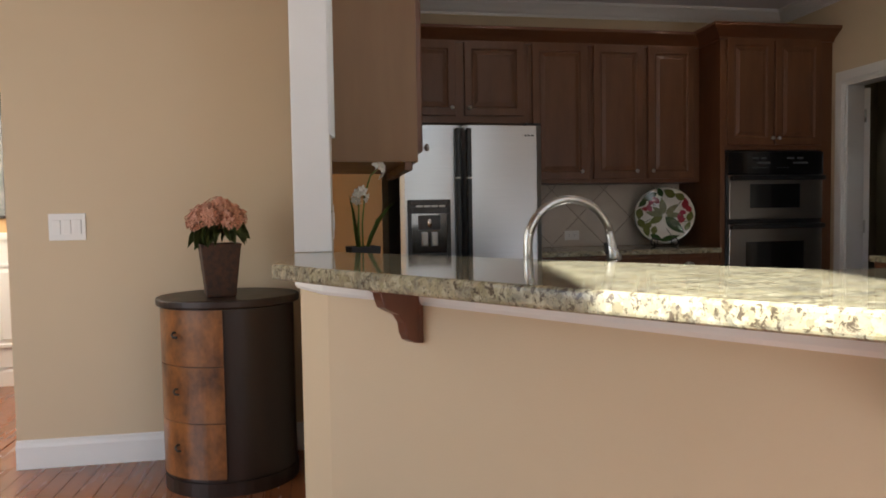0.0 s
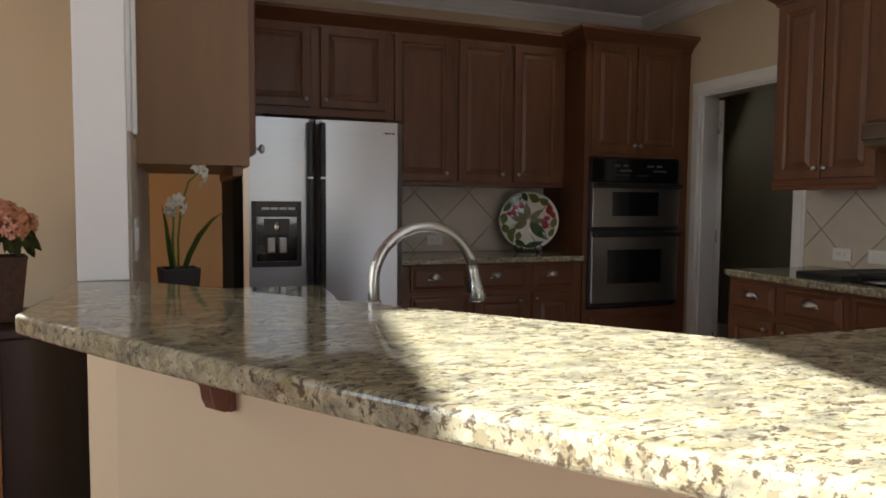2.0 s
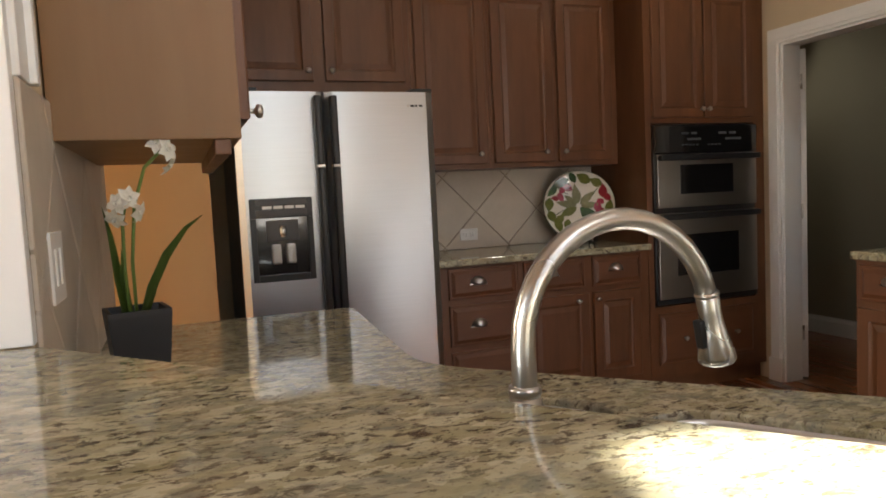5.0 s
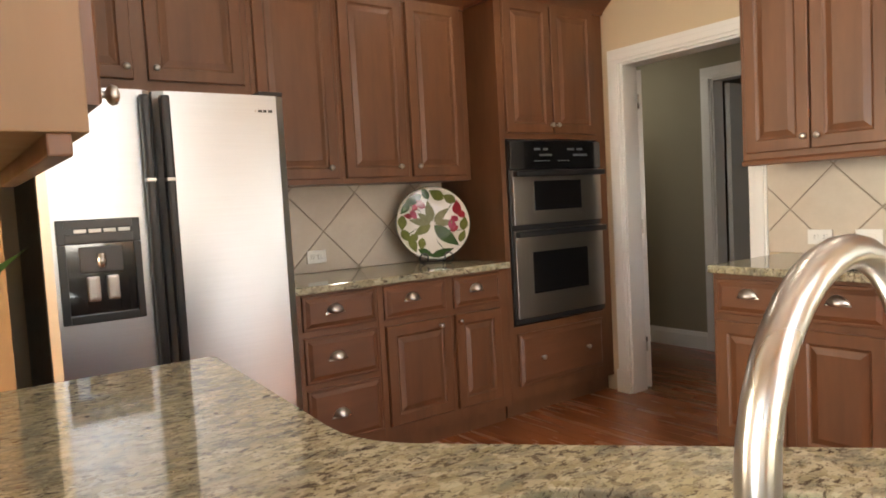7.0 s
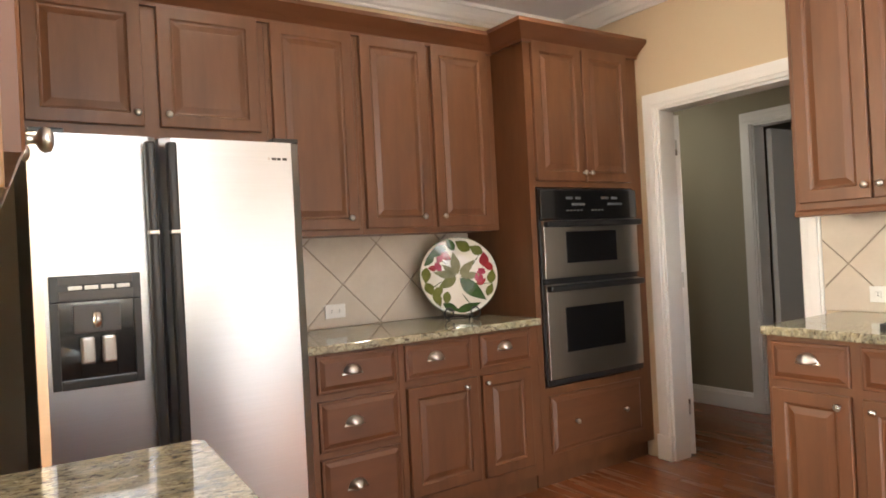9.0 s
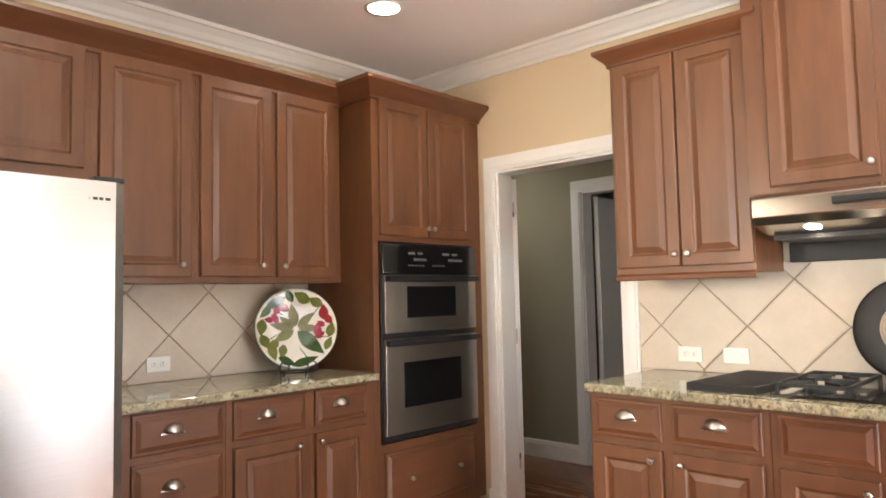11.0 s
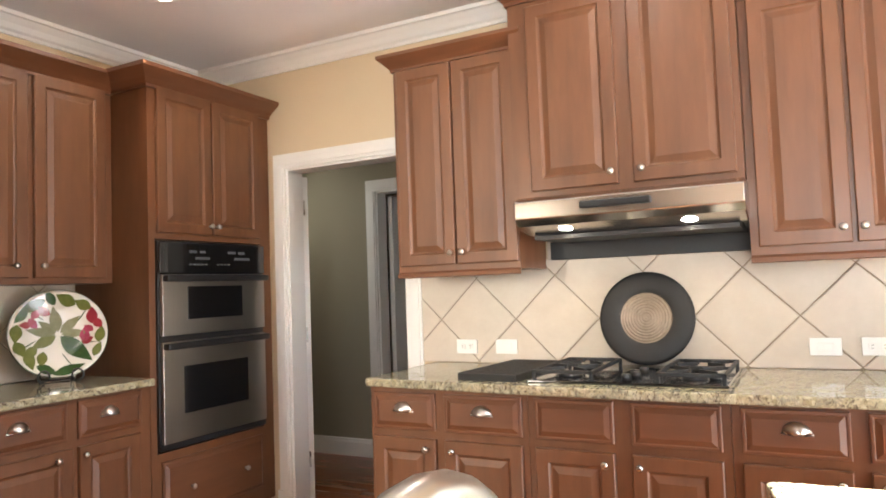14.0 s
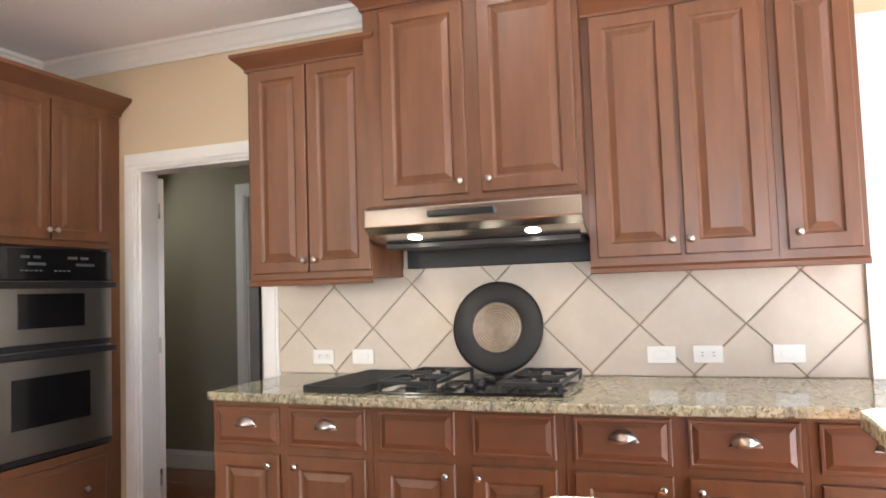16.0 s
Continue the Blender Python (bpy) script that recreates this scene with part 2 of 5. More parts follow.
PICTURE = mat("picture_print", (0.35, 0.32, 0.30), 0.5, dark=(0.06, 0.10, 0.10), scale=(7, 7, 9), mix=1.0, detail=8)
GLASS = bpy.data.materials.new("window_glass")
GLASS.use_nodes = True
gb = GLASS.node_tree.nodes["Principled BSDF"]
gb.inputs["Transmission Weight"].default_value, gb.inputs["Roughness"].default_value, gb.inputs["IOR"].default_value = 1.0, 0.0, 1.45
GARDEN = mat("garden_green", (0.20, 0.26, 0.16), 0.9, dark=(0.45, 0.5, 0.42), scale=(1.5, 1.5, 1.5), mix=1.0, emit=0.0)

# ---- mesh helpers ----


def part(name, bm, material, parent=None, label="", smooth=False):
    me = bpy.data.meshes.new(name)
    bm.normal_update()
    bm.to_mesh(me)
    bm.free()
    me.materials.append(material)
    if smooth:
        for p in me.polygons:
            p.use_smooth = True
    ob = new(name, me)
    if parent is not None:
        ob.parent = parent
    if label:
        ob["label"] = label
    return ob


def thing(name, label, category, group="", kind="", at=(0, 0, 0), turn=0.0):
    ob = new(name)
    ob.matrix_world = pose(*at, 0, 0, turn)
    return tagged(ob, label, category, group, kind)


def structure(ob, label="", category=""):
    return tagged(ob, label, category, kind="structure")


def box(bm, x0, x1, y0, y1, z0, z1, bevel=0.0, m=None):
    r = bmesh.ops.create_cube(bm, size=1.0)
    vs = r["verts"]
    for v in vs:
        v.co = Vector((x0 + (v.co.x + 0.5) * (x1 - x0), y0 + (v.co.y + 0.5) * (y1 - y0), z0 + (v.co.z + 0.5) * (z1 - z0)))
    if bevel:
        es = list({e for v in vs for e in v.link_edges})
        r = bmesh.ops.bevel(bm, geom=es, offset=bevel, segments=2, affect="EDGES", profile=0.6)
        vs = list({v for f in r["faces"] for v in f.verts} | {v for v in vs if v.is_valid})
    if m is not None:
        bmesh.ops.transform(bm, matrix=m, verts=vs)
    return vs


def boxed(x0, x1, y0, y1, z0, z1, bevel=0.0, m=None):
    bm = bmesh.new()
    box(bm, x0, x1, y0, y1, z0, z1, bevel, m)
    return bm


def prism(points, z0, z1, holes=()):
    """A slab of the outline, with holes cut through."""
    bm = bmesh.new()
    edges = []
    for loop in (points, *holes):
        vs = [bm.verts.new((x, y, z1)) for x, y in loop]
        edges += [bm.edges.new((vs[i], vs[(i + 1) % len(vs)])) for i in range(len(vs))]
    bmesh.ops.triangle_fill(bm, use_beauty=True, use_dissolve=True, edges=edges)
    for f in bm.faces:
        if f.normal.z < 0:
            f.normal_flip()
    r = bmesh.ops.extrude_face_region(bm, geom=list(bm.faces))
    for v in r["geom"]:
        if isinstance(v, bmesh.types.BMVert):
            v.co.z = z0
    bmesh.ops.recalc_face_normals(bm, faces=bm.faces)
    return bm


def profile_run(points, path):
    """Sweep a profile (out, up) along a path of (x, y, z), out to the path's right, mitred."""
    bm = bmesh.new()
    rings = []
    for i, p in enumerate(path):
        p = Vector(p)
        a = (p - Vector(path[i - 1])).normalized() if i else None
        b = (Vector(path[i + 1]) - p).normalized() if i < len(path) - 1 else None
        a, b = a or b, b or a
        na, nb = Vector((a.y, -a.x, 0)), Vector((b.y, -b.x, 0))
        m = (na + nb).normalized()
        m = m / max(0.2, m.dot(na))
        rings.append([bm.verts.new(p + m * o + Vector((0, 0, h))) for o, h in points])
    n = len(points)
    for r0, r1 in zip(rings, rings[1:]):
        for j in range(n):
            bm.faces.new((r0[j], r0[(j + 1) % n], r1[(j + 1) % n], r1[j]))
    bm.faces.new(rings[0][::-1])
    bm.faces.new(rings[-1])
    bmesh.ops.recalc_face_normals(bm, faces=bm.faces)
    return bm


def lathe(points, segs=32, m=None):
    """Turn a profile of (radius, height) round z."""
    bm = bmesh.new()
    rings = []
    for r, z in points:
        if r < 1e-5:
            rings.append([bm.verts.new((0, 0, z))])
        else:
            rings.append([bm.verts.new((r * math.cos(2 * math.pi * i / segs), r * math.sin(2 * math.pi * i / segs), z)) for i in range(segs)])
    for a, b in zip(rings, rings[1:]):
        for i in range(segs):
            j = (i + 1) % segs
            if len(a) == 1 and len(b) > 1:
                bm.faces.new((a[0], b[j], b[i]))
            elif len(b) == 1 and len(a) > 1:
                bm.faces.new((a[i], a[j], b[0]))
            elif len(a) > 1:
                bm.faces.new((a[i], a[j], b[j], b[i]))
    bmesh.ops.recalc_face_normals(bm, faces=bm.faces)
    if m is not None:
        bmesh.ops.transform(bm, matrix=m, verts=bm.verts)
    return bm


def tube(path, radii, segs=16):
    """A round tube along a path of points; one radius a point."""
    bm = bmesh.new()
    pts = [Vector(p) for p in path]
    rings = []
    side = None
    for i, p in enumerate(pts):
        t = (pts[min(i + 1, len(pts) - 1)] - pts[max(i - 1, 0)]).normalized()
        if side is None:
            side = t.orthogonal().normalized()
        side = (side - t * side.dot(t)).normalized()
        up = t.cross(side)
        rings.append([bm.verts.new(p + radii[i] * (math.cos(2 * math.pi * k / segs) * side + math.sin(2 * math.pi * k / segs) * up)) for k in range(segs)])
    for a, b in zip(rings, rings[1:]):
        for k in range(segs):
            bm.faces.new((a[k], a[(k + 1) % segs], b[(k + 1) % segs], b[k]))
    bm.faces.new(rings[0][::-1])
    bm.faces.new(rings[-1])
    bmesh.ops.recalc_face_normals(bm, faces=bm.faces)
    return bm


def soften(ob, width, segments=2):
    md = ob.modifiers.new("bevel", "BEVEL")
    md.width, md.segments, md.limit_method, md.angle_limit = width, segments, "ANGLE", radians(40)
    return ob


def panel_mesh(w, h, t=0.02, rail=0.058, raised=True):
    """A raised-panel door or drawer front: x across, z up, its face towards -y, its back at y = 0."""
    bm = bmesh.new()
    if raised:
        steps = [(0, 0), (0, -t + 0.004), (0.004, -t), (rail - 0.006, -t), (rail, -t + 0.007), (rail + 0.006, -t + 0.009), (rail + 0.008, -t + 0.009), (rail + 0.034, -t + 0.001)]
    else:
        steps = [(0, 0), (0, -0.009), (0.003, -0.012), (0.011, -0.0125), (0.014, -0.0105), (0.034, -t), (0.036, -t)]
    rings = []
    for d, y in steps:
        rings.append([bm.verts.new(p) for p in ((d, y, d), (w - d, y, d), (w - d, y, h - d), (d, y, h - d))])
    for a, b in zip(rings, rings[1:]):
        for i in range(4):
            bm.faces.new((a[i], a[(i + 1) % 4], b[(i + 1) % 4], b[i]))
    bm.faces.new(rings[-1])
    bm.faces.new(rings[0][::-1])
    return bm


KNOB = [(0.0001, 0.0), (0.007, 0.0), (0.005, 0.006), (0.005, 0.012), (0.011, 0.015), (0.0145, 0.02), (0.0125, 0.026), (0.006, 0.029), (0.0, 0.0295)]


def knob(parent, x, z, y=-0.02):
    bm = lathe(KNOB, 16, pose(x, y, z, 90, 0, 0))
    return part("knob", bm, NICKEL, parent, "brushed nickel round knob", True)


def cup_pull(parent, x, z, y=-0.02):
    """A half-dome bin pull, open below."""
    bm = bmesh.new()
    rows = []
    for i in range(7):
        a = math.pi / 2 * i / 6
        rows.append([bm.verts.new((x + 0.046 * math.cos(math.pi * j / 12) * (0.55 + 0.45 * math.cos(a)), y - 0.034 * math.sin(a) * math.sin(math.pi * j / 12) ** 0.6, z + 0.042 * math.cos(a) * math.sin(math.pi * j / 12))) for j in range(13)])
    for a, b in zip(rows, rows[1:]):
        for j in range(12):
            bm.faces.new((a[j], a[j + 1], b[j + 1], b[j]))
    bmesh.ops.remove_doubles(bm, verts=bm.verts, dist=0.0005)
    bmesh.ops.solidify(bm, geom=list(bm.faces), thickness=0.0025)
    box(bm, x - 0.05, x + 0.05, y - 0.004, y, z - 0.004, z + 0.004, 0.001)
    return part("cup_pull", bm, NICKEL, parent, "brushed nickel cup pull", True)


def door(parent, x0, x1, z0, z1, knob_at=None, name="door", pull=None, raised=True, across=False):
    ob = part(name, panel_mesh(x1 - x0, z1 - z0, raised=raised, rail=0.058 if raised else 0.05), WOOD_H if across else WOOD, parent)
    ob.location = (x0, 0, z0)
    if knob_at:
        knob(ob, knob_at[0] - x0, knob_at[1] - z0)
    if pull:
        cup_pull(ob, pull[0] - x0, pull[1] - z0)
    return ob


CROWN = [(0.0, 0.0), (0.012, 0.0), (0.012, 0.012), (0.028, 0.03), (0.05, 0.05), (0.062, 0.062), (0.062, 0.078), (0.0, 0.078)]
CROWN_LARGE = [(o * 1.55, h * 1.26) for o, h in CROWN]
RAIL = [(0.0, 0.0), (0.012, 0.004), (0.014, 0.02), (0.0, 0.03)]

# ---- setting: shell ----
CEILING = 2.74


def wall(name, label, mat_, *boxes):
    bm = bmesh.new()
    for b in boxes:
        box(bm, *b)
    return structure(part(name, bm, mat_), label, "wall")


def wall_outline(name, label, material, outline, holes, m, thick):
    """A wall drawn as outline and holes in its own plane (across, up), stood up by the pose m."""
    bm = prism(outline, -thick, 0, holes)
    bmesh.ops.transform(bm, matrix=m @ pose(0, 0, 0, 90, 0, 0), verts=bm.verts)
    return structure(part(name, bm, material), label, "wall")


floor_base = structure(part("floor", boxed(-3.6, 6.6, -2.2, 6.4, -0.12, -0.006), SUBFLOOR), "reddish brown hardwood plank floor", "floor")
wall("wall_north", "beige painted wall behind the fridge run", PAINT, (0.30, 3.95, 5.23, 5.36, 0, CEILING))
wall_outline("wall_east", "beige painted wall with a cased doorway and cooktop run", PAINT, [(-5.23, -0.08), (1.6, -0.08), (1.6, 5.5), (-5.23, 5.5)],
             [[(-4.515, -0.05), (-3.69, -0.05), (-3.69, 2.05), (-4.515, 2.05)], [(-0.82, 0.06), (0.22, 0.06), (0.22, 2.2), (-0.82, 2.2)]], pose(3.70, 0, 0, 0, 0, -90), 0.13)
wall("wall_west", "beige painted wall at the end of the bar", PAINT, (-0.02, 0.08, 2.432, 3.62, 0, 5.5))
wall_outline("wall_living_north", "beige painted living room wall with an arched opening", PAINT,
             [(-3.6, -0.08), (-0.02, -0.08), (-0.02, 5.5), (-3.6, 5.5)],
             [[(-1.40, -0.05), (-1.40, 2.02), (-1.44, 2.16), (-1.56, 2.26), (-1.76, 2.34), (-2.0, 2.37), (-2.6, 2.37), (-2.6, -0.05)]], pose(0, 3.70, 0), 0.14)
# unseen high living room; its south window slots are sized to shape the sun
wall_outline("wall_south", "unseen beige living room wall, window slots cut to shape the sun", PAINT, [(-3.6, 0), (3.83, 0), (3.83, 5.5), (-3.6, 5.5)],
             [[(-0.02, 0.3), (0.485, 0.3), (0.485, 4.62), (-0.02, 4.62)], [(1.20, 0.3), (1.75, 0.3), (1.75, 4.6), (1.20, 4.6)], [(-2.9, 0.3), (-1.9, 0.3), (-1.9, 2.6), (-2.9, 2.6)]], pose(0, -1.6, 0), 0.14)
# unseen west wall; its opening is added to suit the west fill lamp
wall("wall_living_west", "unseen beige living room wall, opening added for the fill lamp", PAINT, (-3.74, -3.6, -1.6, -0.35, 0, 5.5), (-3.74, -3.6, 1.95, 3.84, 0, 5.5), (-3.74, -3.6, -0.35, 1.95, 0, 0.5), (-3.74, -3.6, -0.35, 1.95, 2.5, 5.5))
structure(part("ceiling_living", boxed(-3.74, 3.83, -1.74, 3.9, 5.5, 5.6), CEIL), "unseen white high ceiling closing the living room", "ceiling")
wall("wall_above_kitchen", "unseen beige wall closing the space above the kitchen opening", PAINT, (0.08, 3.70, 1.30, 1.42, CEILING, 5.5))
wall("wall_upper_west", "unseen beige wall closing the space above the bar's end", PAINT, (-0.02, 0.08, 1.30, 2.432, CEILING, 5.5))
structure(part("ceiling", boxed(-0.02, 3.83, 1.42, 5.36, CEILING, CEILING + 0.1), CEIL), "white painted kitchen ceiling", "ceiling")
structure(part("ceiling_passage", boxed(-3.6, -0.02, 3.84, 6.4, CEILING, CEILING + 0.1), CEIL), "white painted dining room ceiling", "ceiling")
# passage beside the fridge, with the dining room beyond
wall("wall_fridge_nib", "ochre painted wall beside the fridge, sunlit", OCHRE, (-0.4, 0.42, 4.42, 4.56, 0, CEILING), (0.30, 0.42, 4.56, 5.23, 0, CEILING))
wall("wall_passage_head", "beige wall over the passage", PAINT, (-0.02, 0.08, 3.62, 4.42, 2.3, CEILING))
wall("wall_dining_north", "warm ochre dining room wall with white wainscot", OCHRE, (-3.6, -0.4, 5.55, 5.68, 0, CEILING))
wall("wall_dining_east", "ochre dining room wall", OCHRE, (-0.4, -0.3, 4.56, 5.55, 0, CEILING))
wall("wall_dining_west", "ochre dining room wall", OCHRE, (-3.74, -3.6, 3.84, 5.68, 0, CEILING))
# back hall beyond the cased doorway
wall("wall_hall_east", "sage green hall wall", HALLPAINT, (5.05, 5.17, 4.76, 6.3, 0, CEILING), (5.05, 5.17, 2.3, 3.86, 0, CEILING), (5.05, 5.17, 3.86, 4.76, 2.08, CEILING))
wall("wall_hall_north", "sage green hall wall", HALLPAINT, (3.83, 5.17, 5.75, 5.87, 0, CEILING))
# unseen box added to block sky light leaking into the hall
wall("wall_hall_west", "unseen sage green wall closing a sky leak behind the ovens", HALLPAINT, (3.70, 3.83, 5.36, 5.87, 0, CEILING))
wall("wall_hall_south", "sage green hall wall", HALLPAINT, (3.83, 5.17, 2.2, 2.32, 0, CEILING))
wall("wall_hall_back", "sage green room beyond the hall", HALLPAINT, (6.0, 6.1, 3.4, 5.4, 0, CEILING), (5.17, 6.0, 3.4, 3.5, 0, CEILING), (5.17, 6.0, 5.3, 5.4, 0, CEILING))
structure(part("ceiling_hall", boxed(3.83, 6.1, 2.2, 5.87, CEILING, CEILING + 0.1), CEIL), "white painted hall ceiling", "ceiling")

# crown moulding, baseboards and casings
COVE = [(0.0, -0.10), (0.012, -0.10), (0.016, -0.085), (0.03, -0.075), (0.045, -0.05), (0.07, -0.022), (0.082, -0.018), (0.088, 0.0), (0.0, 0.0)]
structure(part("trim", profile_run(COVE, [(0.42, 5.23, CEILING), (3.70, 5.23, CEILING), (3.70, 1.42, CEILING)]), WHITE), "white crown moulding", "crown moulding")
BASE = [(0.0, 0.0), (0.016, 0.0), (0.016, 0.105), (0.011, 0.118), (0.009, 0.132), (0.0, 0.138)]


def baseboard(path):
    return structure(part("baseboard", profile_run(BASE, path), WHITE), "white painted baseboard", "baseboard")


baseboard([(-1.40, 3.70, 0), (-0.02, 3.70, 0)])
baseboard([(5.05, 5.75, 0), (5.05, 4.85, 0)])
baseboard([(5.05, 3.77, 0), (5.05, 2.32, 0)])
baseboard([(3.83, 5.75, 0), (5.05, 5.75, 0)])
baseboard([(-3.6, 5.55, 0), (-0.4, 5.55, 0)])
CASE = [(0.0, 0.0), (0.085, 0.0), (0.085, 0.014), (0.07, 0.02), (0.02, 0.014), (0.006, 0.012), (0.0, 0.008)]


def casing(name, y0, y1, top, x, side, label):
    """Three mitred casing boards round a doorway in a wall of constant x; side -1 faces -x."""
    ob = thing(name, label, "door casing", kind="structure")
    w = 0.088
    for nm, b in (("casing_board", (y0 - w, y0, 0, top)), ("casing_board", (y1, y1 + w, 0, top)), ("casing_head", (y0 - w, y1 + w, top, top + w))):
        bm = boxed(*sorted((x, x + side * 0.018)), b[0], b[1], b[2], b[3], 0.003)
        box(bm, *sorted((x + side * 0.015, x + side * 0.026)), b[0] + 0.012, b[1] - 0.03 if nm == "casing_board" else b[1] - 0.012, b[2] + (0.02 if nm == "casing_head" else 0), b[3] - (0.03 if nm == "casing_head" else 0.0), 0.003)
        part(nm, bm, WHITE, ob)
    return ob


cas = casing("door_1", 3.69, 4.515, 2.05, 3.70, -1, "white painted cased doorway to the back hall")
for y0, y1, z0, z1 in ((4.50, 4.53, 0, 2.05), (3.675, 3.705, 0, 2.05), (3.705, 4.50, 2.035, 2.065)):
    part("jamb", boxed(3.698, 3.832, y0, y1, z0, z1, 0.002), WHITE, cas)
for y in (4.562, 3.645):
    part("plinth", boxed(3.672, 3.70, y - 0.05, y + 0.05, 0, 0.145, 0.004), WHITE, cas)
cas2 = casing("door_2", 3.86, 4.76, 2.08, 5.05, -1, "white cased doorway in the hall")
part("door_leaf", boxed(5.19, 5.90, 4.70, 4.74, 0.01, 2.05, 0.003), WHITE, cas2, "white hall door standing open")
for y0, y1, z0, z1 in ((4.747, 4.777, 0, 2.08), (3.843, 3.873, 0, 2.08), (3.873, 4.747, 2.066, 2.095)):
    part("jamb", boxed(5.048, 5.172, y0, y1, z0, z1, 0.002), WHITE, cas2)
hall_leaf = part("door_leaf", boxed(0.0, 0.78, -0.036, 0.0, 0.01, 2.02, 0.003, pose(3.85, 4.522, 0, 0, 0, 52)), WHITE, cas, "white hall door standing open")
for z in (0.25, 1.0, 1.78):
    part("hinge", lathe([(0.0, 0), (0.007, 0), (0.007, 0.09), (0.0, 0.09)], 10, pose(3.843, 4.503, z)), NICKEL, hall_leaf, "dark metal hinge")

# glazed white door at the end of the cooktop run
glazed = thing("door_4", "white glazed exterior door beside the cooktop run", "door", kind="structure")
for y0, y1, z0, z1 in ((0.82, 0.95, 0, 2.34), (-0.34, -0.22, 0, 2.34), (-0.22, 0.82, 2.20, 2.34)):
    part("casing_board", boxed(3.675, 3.70, y0, y1, z0, z1, 0.003), WHITE, glazed)
for y0, y1, z0, z1 in ((0.70, 0.82, 0.06, 2.2), (-0.22, -0.10, 0.06, 2.2), (-0.10, 0.70, 0.06, 0.30), (-0.10, 0.70, 2.06, 2.2), (-0.10, 0.70, 1.74, 1.78)):
    part("door_rail", boxed(3.71, 3.75, y0, y1, z0, z1, 0.003), WHITE, glazed)
pane = part("pane", boxed(3.728, 3.732, -0.10, 0.70, 0.30, 2.06), GLASS, glazed)
pane.visible_shadow = False
for z in (0.3, 1.0, 1.86):
    part("hinge", lathe([(0.0, 0), (0.006, 0), (0.006, 0.1), (0.0, 0.1)], 10, pose(3.70, 0.815, z)), BLACK, glazed, "dark metal hinge")
structure(part("backdrop", boxed(9.0, 9.05, -12, 8, -1, 9), GARDEN), "hazy green garden beyond the glazed door", "backdrop")

# ---- breakfast bar ----
U, N, ORG = Vector((0.575, -0.818, 0)), Vector((0.818, 0.575, 0)), Vector((-0.07, 1.89, 0))


def bar_xy(s, d):
    p = ORG + U * s + N * d
    return (p.x, p.y)


def arc_front(offset, n=10):
    """The gently bowed living-room edge of the bar, offset inwards."""
    return [bar_xy(1.48 * i / n, offset - 0.03 * 4 * (i / n) * (1 - i / n)) for i in range(n + 1)]


half_pts = [(0.08, 2.432)] + [(-0.02, 2.432)] + [bar_xy(-0.17, 0.285)] + [bar_xy(s, 0.285 + 0.02 * (s > 0.1)) for s in (0.15, 0.6, 1.0)] + [bar_xy(1.30, 0.315), (2.02, 0.98), (2.02, 1.20), (1.00, 1.20), bar_xy(0.5, 0.44), bar_xy(-0.22, 0.44)]
half = structure(part("wall_bar", prism(half_pts, 0, 1.02), PAINT), "beige painted half wall under the bar", "wall")
post = thing("end_post", "white painted cased wall end rising from the bar", "post", kind="structure")
part("post_board", boxed(-0.034, 0.084, 2.404, 2.432, 1.065, 4.6, 0.002), WHITE, post)
part("post_board", boxed(-0.034, -0.02, 2.432, 2.52, 1.065, 4.6, 0.002), WHITE, post)
part("post_return", boxed(0.08, 0.094, 2.432, 2.50, 1.44, 4.6, 0.003), WHITE, post)
part("post_return", boxed(0.08, 0.104, 2.50, 2.525, 1.44, 4.6, 0.003), WHITE, post)

bar_pts = arc_front(0.0) + [(0.83, 0.652), (2.06, 0.652), (2.10, 0.68), (2.10, 1.27), (2.07, 1.30), (0.99, 1.30), (0.10, 2.40), (-0.035, 2.404)]
bar = tagged(part("bar_top", prism(bar_pts, 1.026, 1.064), GRANITE), "polished cream and brown granite bar top on the half wall", "bar top")
soften(bar, 0.008, 3)
apron_path = [(-0.022, 2.43, 0.95), (*bar_xy(-0.17, 0.283), 0.95)] + [(*bar_xy(s, 0.283 + 0.02 * (s > 0.1)), 0.95) for s in (0.15, 0.6, 1.0)] + [(*bar_xy(1.30, 0.313), 0.95), (2.02, 0.978, 0.95)]
APRON = [(0.0, 0.0), (0.008, 0.0), (0.014, 0.01), (0.014, 0.045), (0.026, 0.074), (0.0, 0.074)]
structure(part("trim", profile_run(APRON, apron_path), WHITE), "white painted trim under the bar top", "trim")


def corbel(at, turn):
    """A scrolled wooden bracket under the overhang: depth along -y, height up."""
    ob = thing("corbel", "dark cherry wood corbel under the bar top", "corbel", group="corbels under the bar", at=at, turn=turn)
    side = [(0.0, 0.0), (0.0, -0.23), (-0.022, -0.23), (-0.05, -0.215), (-0.06, -0.19), (-0.065, -0.155), (-0.085, -0.125), (-0.115, -0.11), (-0.14, -0.095), (-0.15, -0.07), (-0.155, -0.045), (-0.185, -0.03), (-0.215, -0.018), (-0.215, 0.0)]
    side = [(y * 0.86, z * 0.74) for y, z in side]
    bm = bmesh.new()
    a = [bm.verts.new((-0.016, y, z)) for y, z in side]
    b = [bm.verts.new((0.016, y, z)) for y, z in side]
    for i in range(len(side)):
        j = (i + 1) % len(side)
        bm.faces.new((a[i], a[j], b[j], b[i]))
    bm.faces.new(a[::-1])
    bm.faces.new(b)
    bmesh.ops.recalc_face_normals(bm, faces=bm.faces)
    soften(part("bracket", bm, CORBELWOOD, ob), 0.003)
    part("back_plate", boxed(-0.019, 0.019, -0.010, 0.004, -0.172, 0.0, 0.002), CORBELWOOD, ob)
    return ob


